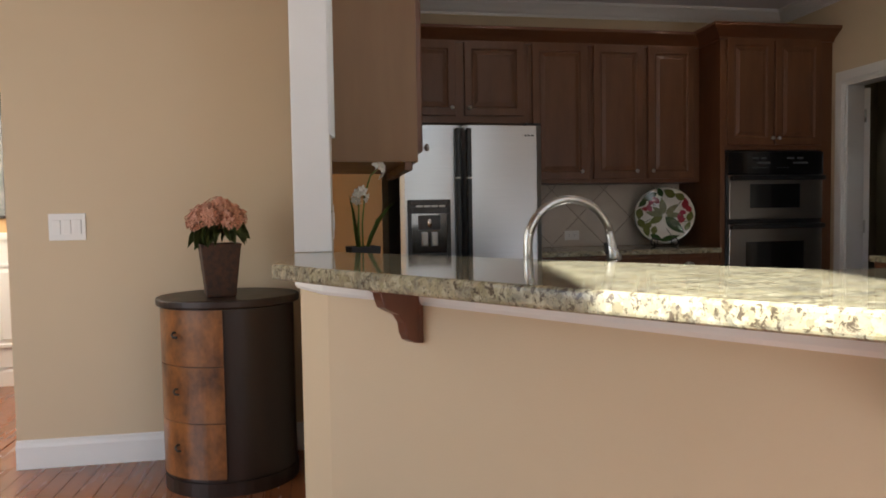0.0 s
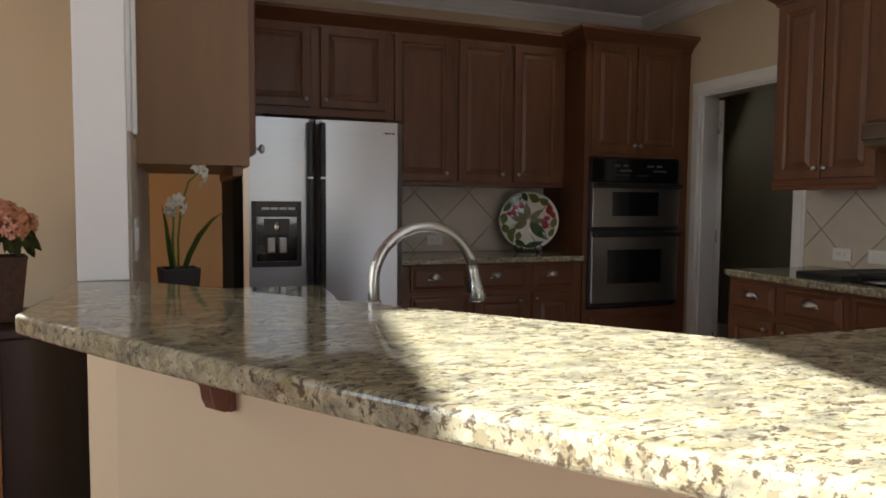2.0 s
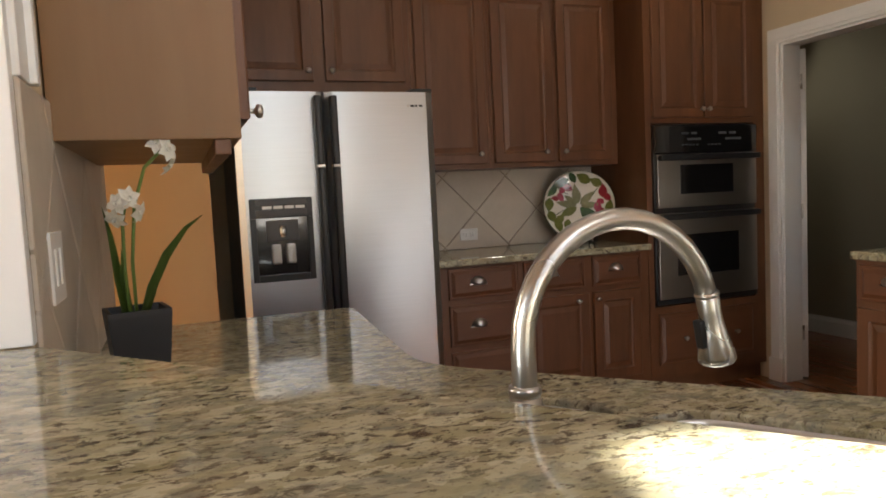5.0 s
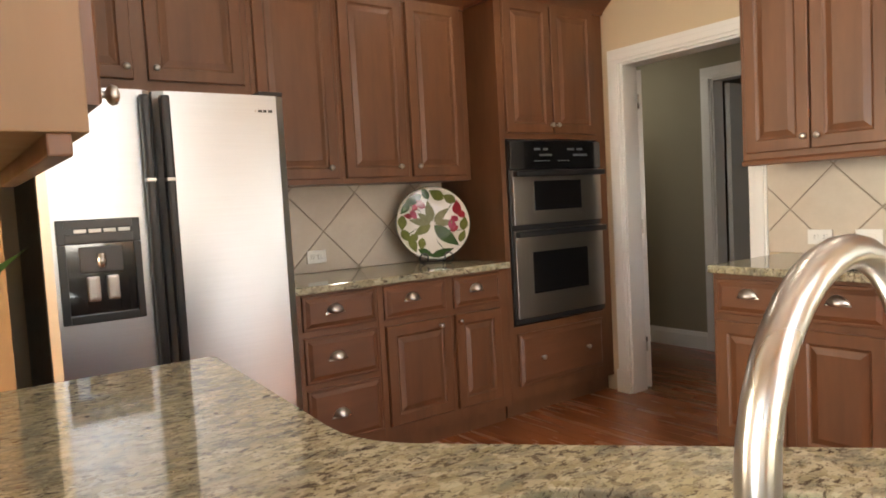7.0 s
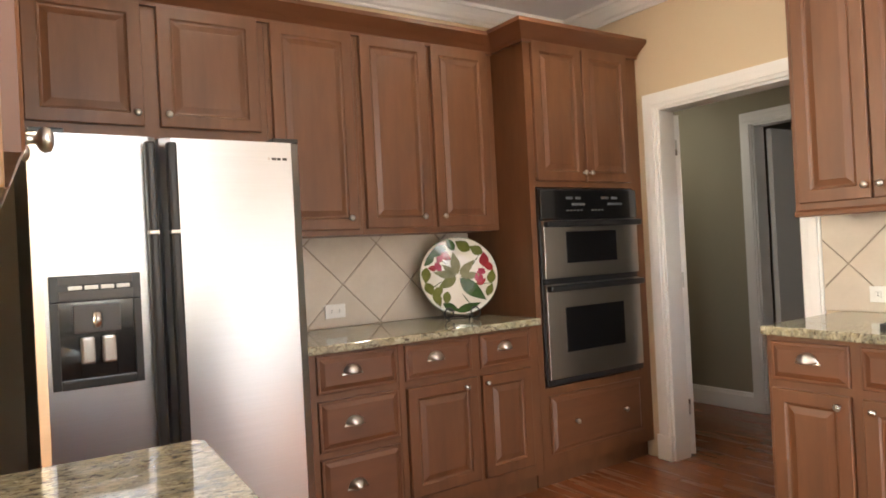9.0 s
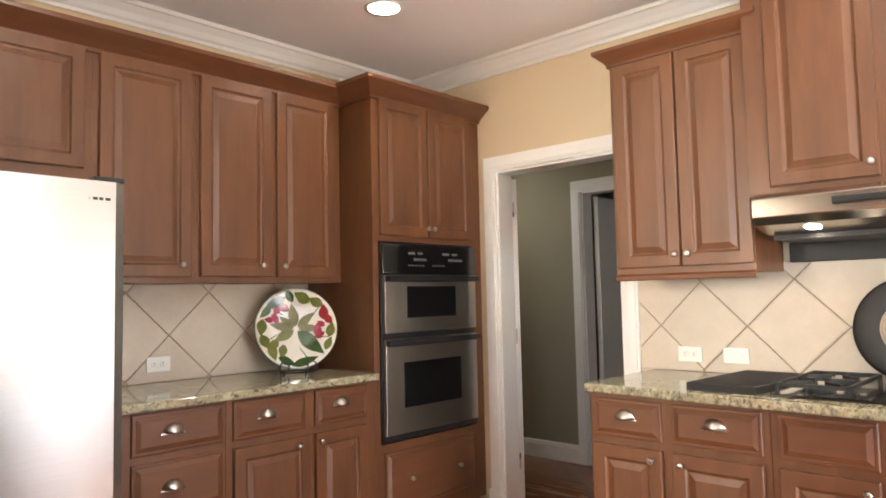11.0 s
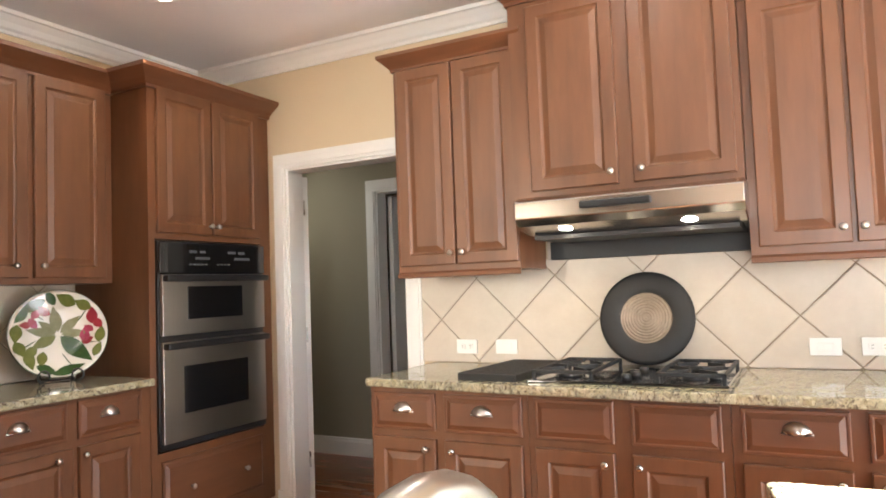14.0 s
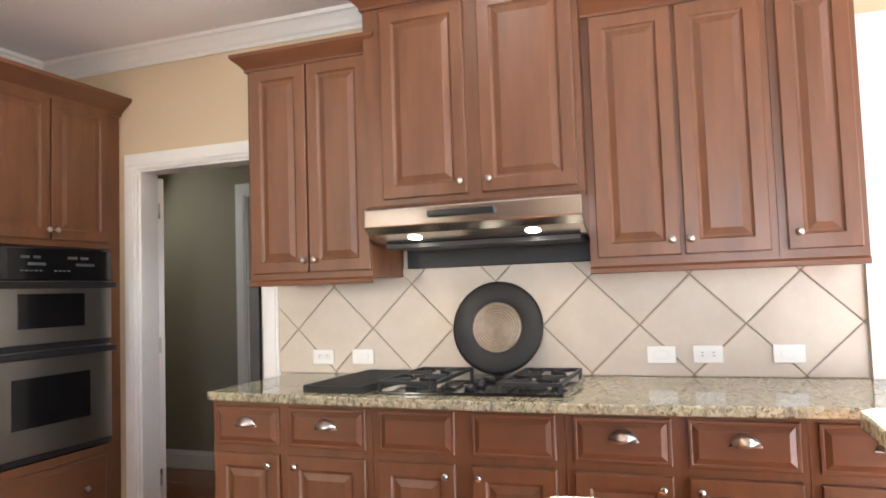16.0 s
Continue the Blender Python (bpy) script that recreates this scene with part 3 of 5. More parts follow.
BAR_TURN = math.degrees(math.atan2(N.y, N.x)) - 90
corbel((*bar_xy(0.20, 0.298), 1.025), BAR_TURN)
corbel((*bar_xy(1.285, 0.31), 1.025), -50)

# ---- lower counter, sink and faucet ----


def rounded(x0, x1, y0, y1, r, n=5):
    out = []
    for cx, cy, a0 in ((x1 - r, y1 - r, 0), (x0 + r, y1 - r, 90), (x0 + r, y0 + r, 180), (x1 - r, y0 + r, 270)):
        for i in range(n + 1):
            a = radians(a0 + 90 * i / n)
            out.append((cx + r * math.cos(a), cy + r * math.sin(a)))
    return out


def corner(p, q, r, c, n=5):
    """A rounded corner from p to r about the vertex q."""
    P, Q, R = Vector(p), Vector(q), Vector(r)
    a, b = Q + (P - Q).normalized() * c, Q + (R - Q).normalized() * c
    return [tuple(a.lerp(Q, t).lerp(Q.lerp(b, t), t)) for t in (i / n for i in range(n + 1))]


BOWLS = ((0.12, 0.345, 0.60, 0.945), (0.367, 0.93, 0.60, 0.985))
bowl_loops = [[bar_xy(s, d) for s, d in rounded(s0, s1, d0, d1, 0.09)] for s0, s1, d0, d1 in BOWLS]
L1, L2, L3, L4, L5 = (0.772, 3.415), (0.712, 2.60), (1.06, 2.23), (1.50, 1.76), (1.92, 1.86)
counter_pts = [(0.082, 3.43)] + [(0.082, 2.45), (0.115, 2.435), bar_xy(-0.2, 0.442), bar_xy(0.95, 0.445), (1.0, 1.205), (1.95, 1.205)] + corner((1.95, 1.205), L5, L4, 0.03) + corner(L5, L4, L3, 0.08) + corner(L4, L2, L1, 0.10) + corner(L2, L1, (0.082, 3.43), 0.03)
counter = tagged(part("sink_counter", prism(counter_pts, 0.879, 0.915, bowl_loops), GRANITE), "polished granite sink counter turning towards the fridge", "countertop")
soften(counter, 0.006, 3)
sink_cab = thing("sink_base_cabinet", "cherry wood base cabinets under the sink counter", "cabinet")
part("body", prism([(0.085, 3.40), (0.085, 2.64), (0.64, 2.64), (0.68, 2.62), (0.735, 3.39)], 0.0, 0.878), WOOD, sink_cab)
part("body", prism([bar_xy(0.96, 0.45), (1.02, 1.21), (1.90, 1.21), (1.88, 1.81), (1.49, 1.72), bar_xy(0.96, 1.06)], 0.0, 0.878), WOOD, sink_cab)
part("front_panel", prism([bar_xy(0.02, 1.02), bar_xy(0.955, 1.05), bar_xy(0.955, 1.025), bar_xy(0.02, 0.995)], 0.1, 0.878), WOOD, sink_cab)


def bowl(loop, depth):
    """A pressed bowl: rim, walls drawn in a little, rounded bottom."""
    bm = bmesh.new()
    c = Vector((sum(p[0] for p in loop) / len(loop), sum(p[1] for p in loop) / len(loop), 0))
    rings = []
    for k, z in ((0.992, 0.902), (0.98, 0.904), (0.972, 0.898), (0.965, 0.86 - depth * 0.8), (0.9, 0.86 - depth * 0.96), (0.75, 0.86 - depth)):
        rings.append([bm.verts.new((c.x + (x - c.x) * k, c.y + (y - c.y) * k, z)) for x, y in loop])
    for a, b in zip(rings, rings[1:]):
        for i in range(len(loop)):
            j = (i + 1) % len(loop)
            bm.faces.new((a[i], a[j], b[j], b[i]))
    bm.faces.new(rings[-1])
    bmesh.ops.recalc_face_normals(bm, faces=bm.faces)
    bmesh.ops.reverse_faces(bm, faces=bm.faces)
    return bm, c


sink = thing("kitchen_sink", "stainless steel double-bowl sink under the granite", "sink")
for loop, depth in zip(bowl_loops, (0.16, 0.2)):
    bm, c = bowl(loop, depth)
    b_ob = part("bowl", bm, SINKSTEEL, sink, smooth=True)
    part("drain", lathe([(0.0, 0.002), (0.02, 0.002), (0.022, 0.006), (0.042, 0.006), (0.045, 0.0)], 24, pose(c.x, c.y, 0.86 - depth)), NICKEL, b_ob, "round drain fitting", True)

FX, FY = 0.587, 1.905
faucet = thing("faucet", "brushed nickel gooseneck pull-down faucet behind the sink", "faucet", at=(FX, FY, 0.915), turn=2.0)
arc = [(0, 0, 0.02), (0, 0, 0.08), (0, 0, 0.15), (0, 0, 0.179)]
for i in range(1, 17):
    a = math.pi * i / 16 * 0.93
    arc.append((0.117 - 0.117 * math.cos(a), 0, 0.181 + 0.117 * math.sin(a)))
end = Vector(arc[-1])
part("spout", tube(arc, [0.0122] * 4 + [0.012 - 0.001 * i / 16 for i in range(16)], 20), NICKEL, faucet, smooth=True)
part("base", lathe([(0.0, 0), (0.031, 0), (0.031, 0.006), (0.026, 0.012), (0.0225, 0.03), (0.0215, 0.09), (0.0195, 0.115), (0.0145, 0.132), (0.0, 0.132)], 32), NICKEL, faucet, "bell-shaped base", True)
part("base_ring", lathe([(0.0, 0.132), (0.0152, 0.132), (0.0162, 0.135), (0.0162, 0.139), (0.0152, 0.142), (0.0, 0.142)], 32), NICKEL, faucet, smooth=True)
head_m = Matrix.Translation(end) @ Euler((0, radians(-10), 0)).to_matrix().to_4x4() @ Matrix.Diagonal((0.76, 0.76, 0.76, 1))
head = part("spray_head", lathe([(0.0, 0.0), (0.0155, 0.0), (0.0165, -0.004), (0.0165, -0.03), (0.019, -0.05), (0.027, -0.088), (0.027, -0.096), (0.024, -0.10), (0.0, -0.10)], 24, head_m), NICKEL, faucet, "flared spray head", True)
part("spray_button", boxed(-0.0275, -0.017, -0.008, 0.008, -0.072, -0.03, 0.003, head_m), BLACK, head, "black rubber spray button")
part("collar", lathe([(0.0, 0.0), (0.0175, 0.0), (0.0175, 0.006), (0.0, 0.006)], 20, head_m), NICKEL, faucet, smooth=True)
sprayer = thing("side_sprayer", "small ribbed brushed nickel sprayer beside the faucet", "sprayer", at=(0.545, 2.025, 0.915), turn=-27)
sprayer.scale = (0.72, 0.72, 0.68)
part("stem", lathe([(0.0, 0), (0.02, 0), (0.019, 0.01), (0.012, 0.018), (0.0095, 0.09), (0.0, 0.092)], 20), NICKEL, sprayer, smooth=True)
lean = Matrix.Translation((0, 0, 0.088)) @ Euler((0, radians(24), 0)).to_matrix().to_4x4()
spray_top = part("head", lathe([(0.0, 0.0), (0.008, 0.0), (0.0105, 0.008), (0.0085, 0.014), (0.0095, 0.022), (0.0125, 0.05), (0.0115, 0.056), (0.0, 0.058)], 20, lean), NICKEL, sprayer, "ribbed spray head", True)
for i in range(10):
    part("rib", boxed(0.0088, 0.0122, -0.001, 0.001, 0.024, 0.046, 0.0, lean @ pose(0, 0, 0, 0, 0, 36 * i)), NICKEL, spray_top)

# ---- fridge run ----
YB, YU, YT = 4.63, 4.92, 4.655

upper = thing("wall_cabinet", "cherry raised-panel cabinet above the fridge", "cabinet", group="upper cabinets of the fridge run", at=(0, YU, 0))
part("body", boxed(0.53, 1.506, 0, 0.305, 1.81, 2.42), WOOD, upper)
door(upper, 0.56, 0.985, 1.86, 2.37, (0.956, 1.911))
door(upper, 1.046, 1.474, 1.86, 2.37, (1.078, 1.911))
upper = thing("wall_cabinet", "cherry single-door wall cabinet beside the fridge", "cabinet", group="upper cabinets of the fridge run", at=(0, YU, 0))
part("body", boxed(1.508, 1.966, 0, 0.305, 1.387, 2.42), WOOD, upper)
door(upper, 1.532, 1.942, 1.413, 2.37, (1.892, 1.468))
upper = thing("wall_cabinet", "cherry two-door wall cabinet over the counter", "cabinet", group="upper cabinets of the fridge run", at=(0, YU, 0))
part("body", boxed(1.968, 2.815, 0, 0.305, 1.387, 2.42), WOOD, upper)
door(upper, 1.986, 2.372, 1.415, 2.37, (2.31, 1.47))
door(upper, 2.402, 2.77, 1.415, 2.37, (2.434, 1.47))
crown1 = tagged(part("cabinet_crown", profile_run(CROWN_LARGE, [(0.50, YU, 2.36), (2.818, YU, 2.36)]), WOOD_H), "cherry crown moulding along the upper cabinets", "crown moulding")

base = thing("base_cabinet", "cherry three-drawer base cabinet beside the fridge", "cabinet", group="base cabinets of the fridge run", at=(0, YB, 0))
part("body", boxed(1.45, 1.955, 0, 0.60, 0.10, 0.878), WOOD, base)
part("toe_kick", boxed(1.45, 1.955, 0.06, 0.09, 0.0, 0.10), WOOD, base)
for z0, z1, zp in ((0.706, 0.868, 0.78), (0.46, 0.675, 0.559), (0.165, 0.43, 0.287)):
    door(base, 1.556, 1.945, z0, z1, name="drawer_front", pull=(1.716, zp), raised=False, across=True)
base = thing("base_cabinet", "cherry base cabinet with two drawers and two doors", "cabinet", group="base cabinets of the fridge run", at=(0, YB, 0))
part("body", boxed(1.957, 2.797, 0, 0.60, 0.10, 0.878), WOOD, base)
part("toe_kick", boxed(1.957, 2.797, 0.06, 0.09, 0.0, 0.10), WOOD, base)
door(base, 1.989, 2.365, 0.70, 0.866, name="drawer_front", pull=(2.148, 0.782), raised=False, across=True)
door(base, 2.416, 2.742, 0.70, 0.866, name="drawer_front", pull=(2.562, 0.782), raised=False, across=True)
door(base, 1.99, 2.388, 0.165, 0.668, (2.31, 0.631))
door(base, 2.416, 2.728, 0.165, 0.668, (2.436, 0.631))
tagged(soften(part("countertop", boxed(1.445, 2.798, YB - 0.04, 5.222, 0.879, 0.915), GRANITE), 0.008, 3), "polished granite countertop between fridge and ovens", "countertop")

tall = thing("oven_cabinet", "tall cherry cabinet holding the double oven", "cabinet", at=(0, YT, 0))
part("body", boxed(2.82, 3.698, 0, 0.57, 1.60, 2.44), WOOD, tall)
part("body", boxed(2.82, 3.698, 0, 0.57, 0.10, 0.53), WOOD, tall)
part("side_panel", boxed(2.82, 2.858, 0, 0.57, 0.53, 1.60), WOOD, tall)
part("side_panel", boxed(3.616, 3.698, 0, 0.57, 0.53, 1.60), WOOD, tall)
part("back_panel", boxed(2.858, 3.616, 0.55, 0.57, 0.53, 1.60), WOOD, tall)
part("toe_kick", boxed(2.82, 3.698, 0.05, 0.08, 0.0, 0.10), WOOD, tall)
door(tall, 2.866, 3.226, 1.632, 2.378, (3.206, 1.68))
door(tall, 3.236, 3.602, 1.632, 2.378, (3.255, 1.68))
dr = door(tall, 2.88, 3.60, 0.18, 0.487, name="drawer_front", raised=False, across=True)
knob(dr, 0.171, 0.152)
knob(dr, 0.556, 0.152)
tagged(part("cabinet_crown", profile_run(CROWN_LARGE, [(2.82, 5.22, 2.365), (2.82, YT, 2.365), (3.698, YT, 2.365)]), WOOD_H), "cherry crown moulding on the oven cabinet", "crown moulding")

oven = thing("double_oven", "stainless and black built-in double oven", "oven", at=(0, YT, 0))
part("body", boxed(2.862, 3.612, -0.012, 0.5, 0.54, 1.592, 0.003), BLACK, oven)
panel = part("control_panel", boxed(2.862, 3.612, -0.03, -0.012, 1.425, 1.585, 0.004), BLACKGLASS, oven, "black glass control panel")
for i, (x, z, w) in enumerate(((3.05, 1.532, 0.05), (3.12, 1.532, 0.04), (3.32, 1.532, 0.06), (3.40, 1.532, 0.05), (3.09, 1.498, 0.10), (3.37, 1.498, 0.12))):
    part("display", boxed(x, x + w, -0.0315, -0.0295, z, z + 0.014), SUNGLOW, panel, "pale control marks")
for i in range(9):
    part("button", boxed(3.05 + 0.026 * i + (0.06 if i > 4 else 0), 3.066 + 0.026 * i + (0.06 if i > 4 else 0), -0.0315, -0.0295, 1.468, 1.476), SUNGLOW, panel)
for z0, z1, w0, w1, wa, wb in ((1.11, 1.42, 1.187, 1.357, 3.03, 3.42), (0.575, 1.078, 0.71, 0.95, 3.0, 3.455)):
    dm = boxed(2.872, 3.602, -0.035, -0.012, z0, z1, 0.004)
    leaf = part("oven_door", dm, OVENSTEEL, oven, "brushed steel oven door")
    part("window", boxed(wa, wb, -0.038, -0.034, w0, w1, 0.001), BLACKGLASS, leaf, "dark oven window")
    part("handle", boxed(2.872, 3.602, -0.075, -0.034, z1 - 0.038, z1 - 0.004, 0.009), BLACK, leaf, "black full-width handle")
part("vent_trim", boxed(2.862, 3.612, -0.022, -0.012, 0.542, 0.572, 0.003), BLACK, oven)

fridge = thing("refrigerator", "stainless side-by-side refrigerator with black handles", "refrigerator", at=(-0.006, 4.378, 0))
part("cabinet", boxed(0.535, 1.435, 0.07, 0.80, 0.02, 1.725, 0.006), BLACK, fridge)
part("feet", boxed(0.56, 1.41, 0.1, 0.7, 0.0, 0.03), BLACK, fridge)


def curved_front(x0, x1, z0, z1):
    """A slightly bowed steel door skin with rounded sides."""
    bm = bmesh.new()
    n = 14
    cols = []
    for i in range(n + 1):
        t = i / n
        x = x0 + (x1 - x0) * t
        edge = min(t, 1 - t) * (x1 - x0)
        y = -0.004 * 4 * t * (1 - t) + (0.02 * (1 - edge / 0.02) ** 2 if edge < 0.02 else 0)
        cols.append(y)
    top = [bm.verts.new((x0 + (x1 - x0) * i / n, cols[i], z1)) for i in range(n + 1)]
    bot = [bm.verts.new((x0 + (x1 - x0) * i / n, cols[i], z0)) for i in range(n + 1)]
    tb = [bm.verts.new((x1, 0.07, z1)), bm.verts.new((x0, 0.07, z1))]
    bb = [bm.verts.new((x1, 0.07, z0)), bm.verts.new((x0, 0.07, z0))]
    for i in range(n):
        bm.faces.new((bot[i], bot[i + 1], top[i + 1], top[i]))
    bm.faces.new(top + tb)
    bm.faces.new((bot + bb)[::-1])
    bm.faces.new((bot[n], bb[0], tb[0], top[n]))
    bm.faces.new((bb[1], bot[0], top[0], tb[1]))
    bm.faces.new((bb[0], bb[1], tb[1], tb[0]))
    bmesh.ops.recalc_face_normals(bm, faces=bm.faces)
    return bm


left_door = part("freezer_door", curved_front(0.535, 0.918, 0.10, 1.725), STEEL, fridge, "brushed steel freezer door")
right_door = part("fridge_door", curved_front(0.928, 1.435, 0.10, 1.725), STEEL, fridge, "brushed steel fridge door")
for parent, x0, x1 in ((left_door, 0.872, 0.905), (right_door, 0.941, 0.974)):
    hd = part("handle", boxed(x0, x1, -0.05, -0.006, 0.45, 1.705, 0.01), BLACK, parent, "long black handle")
    part("chrome_clip", boxed(x0 - 0.001, x1 + 0.001, -0.052, -0.01, 1.393, 1.406, 0.003), NICKEL, hd, "chrome clip")
for i, w in enumerate((0.018, 0.022, 0.018, 0.022)):
    part("badge_bar", boxed(1.30 + 0.021 * i, 1.30 + 0.021 * i + w * 0.8, -0.003, 0.006, 1.658, 1.668), BLACK if i else OVENSTEEL, right_door, "small maker's badge")
disp = part("dispenser", boxed(0.575, 0.843, -0.014, 0.02, 1.185, 1.27, 0.004), BLACK, left_door, "black water and ice dispenser")
part("dispenser_frame", boxed(0.575, 0.60, -0.014, 0.02, 0.91, 1.185, 0.003), BLACK, left_door)
part("dispenser_frame", boxed(0.818, 0.843, -0.014, 0.02, 0.91, 1.185, 0.003), BLACK, left_door)
part("drip_tray", boxed(0.60, 0.818, -0.018, 0.02, 0.91, 0.94, 0.003), BLACK, left_door)
part("recess", boxed(0.60, 0.818, -0.0075, 0.02, 0.94, 1.185), BLACKGLASS, left_door, "dark dispenser recess")
part("back_panel", boxed(0.655, 0.763, -0.009, 0.0, 0.947, 1.175, 0.002), BLACKGLASS, left_door, "glossy back panel")
for x in (0.656, 0.718):
    part("paddle", boxed(x, x + 0.042, -0.022, -0.008, 0.985, 1.072, 0.008), OVENSTEEL, left_door, "silver dispenser paddle")
part("nozzle", lathe([(0.0, 0), (0.013, 0), (0.017, 0.02), (0.015, 0.05), (0.0, 0.052)], 14, pose(0.709, -0.012, 1.10)), NICKEL, left_door, "reflective water nozzle", True)
part("nozzle_housing", boxed(0.64, 0.778, -0.013, -0.006, 1.085, 1.175, 0.004), GREYPLASTIC, left_door, "dark grey nozzle housing")
part("header_panel", boxed(0.60, 0.818, -0.0165, -0.010, 1.19, 1.22, 0.002), GREYPLASTIC, disp)
part("header_panel", boxed(0.60, 0.818, -0.0165, -0.010, 1.24, 1.265, 0.002), GREYPLASTIC, disp)
for i in range(4):
    part("button", boxed(0.628 + 0.047 * i, 0.668 + 0.047 * i, -0.0168, -0.012, 1.2235, 1.2365, 0.002), OVENSTEEL, disp, "silver dispenser button")
part("hinge_cap", boxed(1.33, 1.43, 0.0, 0.09, 1.725, 1.742, 0.004), BLACK, fridge)
part("hinge_cap", boxed(0.54, 0.64, 0.0, 0.09, 1.725, 1.742, 0.004), BLACK, fridge)

# cabinet on the west wall, seen from its end
uw = thing("wall_cabinet", "cherry wall cabinet above the sink counter's end", "cabinet", at=(0.408, 0, 0), turn=90)
part("body", boxed(2.69, 3.43, 0.0, 0.324, 1.373, 2.50, 0.002), LITWOOD, uw)
part("light_rail", boxed(2.695, 3.43, 0.02, 0.05, 1.343, 1.373, 0.003), WOOD, uw)
door(uw, 2.70, 3.04, 1.41, 2.45, (2.74, 1.43))
door(uw, 3.06, 3.42, 1.41, 2.45, (3.1, 1.47))

# ---- cooktop run ----
XB, XU, XH = 3.055, 3.355, 3.305
RUN = "cabinets of the cooktop run"
uc = thing("wall_cabinet", "cherry two-door wall cabinet beside the doorway", "cabinet", group=RUN, at=(XU, 0, 0), turn=-90)
part("body", boxed(-3.53, -2.897, 0, 0.343, 1.377, 2.41), WOOD, uc)
door(uc, -3.506, -3.213, 1.41, 2.368, (-3.231, 1.464))
door(uc, -3.203, -2.9, 1.41, 2.368, (-3.172, 1.464))
tagged(part("cabinet_crown", profile_run(CROWN, [(3.698, 3.53, 2.372), (XU, 3.53, 2.372), (XU, 2.902, 2.372), (3.698, 2.902, 2.372)]), WOOD_H), "cherry crown moulding on the wall cabinet", "crown moulding")
uh = thing("wall_cabinet", "tall cherry cabinet above the range hood", "cabinet", group=RUN, at=(XH, 0, 0), turn=-90)
part("body", boxed(-2.893, -1.957, 0, 0.393, 1.67, 2.56), WOOD, uh)
door(uh, -2.807, -2.43, 1.703, 2.52, (-2.455, 1.753))
door(uh, -2.368, -1.982, 1.703, 2.52, (-2.333, 1.753))
tagged(part("cabinet_crown", profile_run(CROWN, [(3.698, 2.893, 2.545), (XH, 2.893, 2.545), (XH, 1.957, 2.545), (3.698, 1.957, 2.545)]), WOOD_H), "cherry crown moulding on the hood cabinet", "crown moulding")
ur = thing("wall_cabinet", "cherry two-door wall cabinet right of the hood", "cabinet", group=RUN, at=(XU, 0, 0), turn=-90)
ur["label"] = "cherry two-door wall cabinet beside the range hood"
part("body", boxed(-1.954, -1.282, 0, 0.343, 1.382, 2.41), WOOD, ur)
door(ur, -1.923, -1.615, 1.414, 2.368, (-1.644, 1.47))
door(ur, -1.60, -1.306, 1.414, 2.368, (-1.578, 1.47))
un = thing("wall_cabinet", "narrow cherry wall cabinet at the run's end", "cabinet", group=RUN, at=(XU, 0, 0), turn=-90)
part("body", boxed(-1.28, -0.996, 0, 0.343, 1.382, 2.41), WOOD, un)
door(un, -1.252, -1.016, 1.414, 2.368, (-1.215, 1.475))
tagged(part("cabinet_crown", profile_run(CROWN, [(XU, 1.954, 2.372), (XU, 0.996, 2.372), (3.698, 0.996, 2.372)]), WOOD_H), "cherry crown moulding on the end cabinets", "crown moulding")
for y0, y1 in ((3.53, 2.897), (1.954, 0.996)):
    tagged(part("light_rail", profile_run(RAIL, [(XU, y0, 1.352), (XU, y1, 1.352)]), WOOD_H), "cherry light rail under the wall cabinet", "moulding")


def base_unit(y0, y1, fronts, label):
    """Base cabinet units on the cooktop run: fronts are (y0, y1, pull's y or 0, knob's y)."""
    ob = thing("base_cabinet", label, "cabinet", group=RUN, at=(XB, 0, 0), turn=-90)
    part("body", boxed(-y0, -y1, 0, 0.64, 0.10, 0.878), WOOD, ob)
    part("toe_kick", boxed(-y0, -y1, 0.06, 0.09, 0, 0.10), WOOD, ob)
    for a, b, pull, side in fronts:
        door(ob, -a, -b, 0.70, 0.857, name="drawer_front", pull=(-pull, 0.779) if pull else None, raised=False, across=True)
        door(ob, -a, -b, 0.14, 0.668, (-side, 0.628))
    return ob


base_unit(3.515, 2.775, ((3.495, 3.189, 3.339, 3.228), (3.146, 2.80, 2.969, 3.105)), "cherry base cabinet with two drawers and doors")
base_unit(2.773, 2.03, ((2.746, 2.436, 0, 2.469), (2.372, 2.06, 0, 2.343)), "cherry base cabinet under the cooktop")
base_unit(2.028, 1.265, ((1.998, 1.672, 1.828, 1.705), (1.622, 1.285, 1.448, 1.587)), "cherry base cabinet with nickel cup pulls")
base_unit(1.263, 0.76, ((1.235, 0.85, 1.04, 1.20),), "cherry base cabinet at the run's end")
front = [(3.03 - 0.075 * math.sin(math.pi * i / 16), 3.53 - 2.78 * i / 16) for i in range(17)]
tagged(soften(part("countertop", prism([(3.692, 3.53), *front, (3.692, 0.75)], 0.879, 0.915), GRANITE), 0.008, 3), "polished granite countertop bowed at the cooktop", "countertop")

hood = thing("range_hood", "stainless under-cabinet range hood with two lit lamps", "range hood", at=(0, 0, 0))
HOOD = [(3.69, 1.668), (3.22, 1.668), (3.17, 1.648), (3.165, 1.575), (3.20, 1.545), (3.31, 1.515), (3.69, 1.50)]
bm = bmesh.new()
rings = [[bm.verts.new((x, y, z)) for x, z in HOOD] for y in (2.845, 1.95)]
for i in range(len(HOOD)):
    j = (i + 1) % len(HOOD)
    bm.faces.new((rings[0][i], rings[0][j], rings[1][j], rings[1][i]))
bm.faces.new(rings[0][::-1])
bm.faces.new(rings[1])
bmesh.ops.recalc_face_normals(bm, faces=bm.faces)
soften(part("body", bm, HOODSTEEL, hood), 0.006)
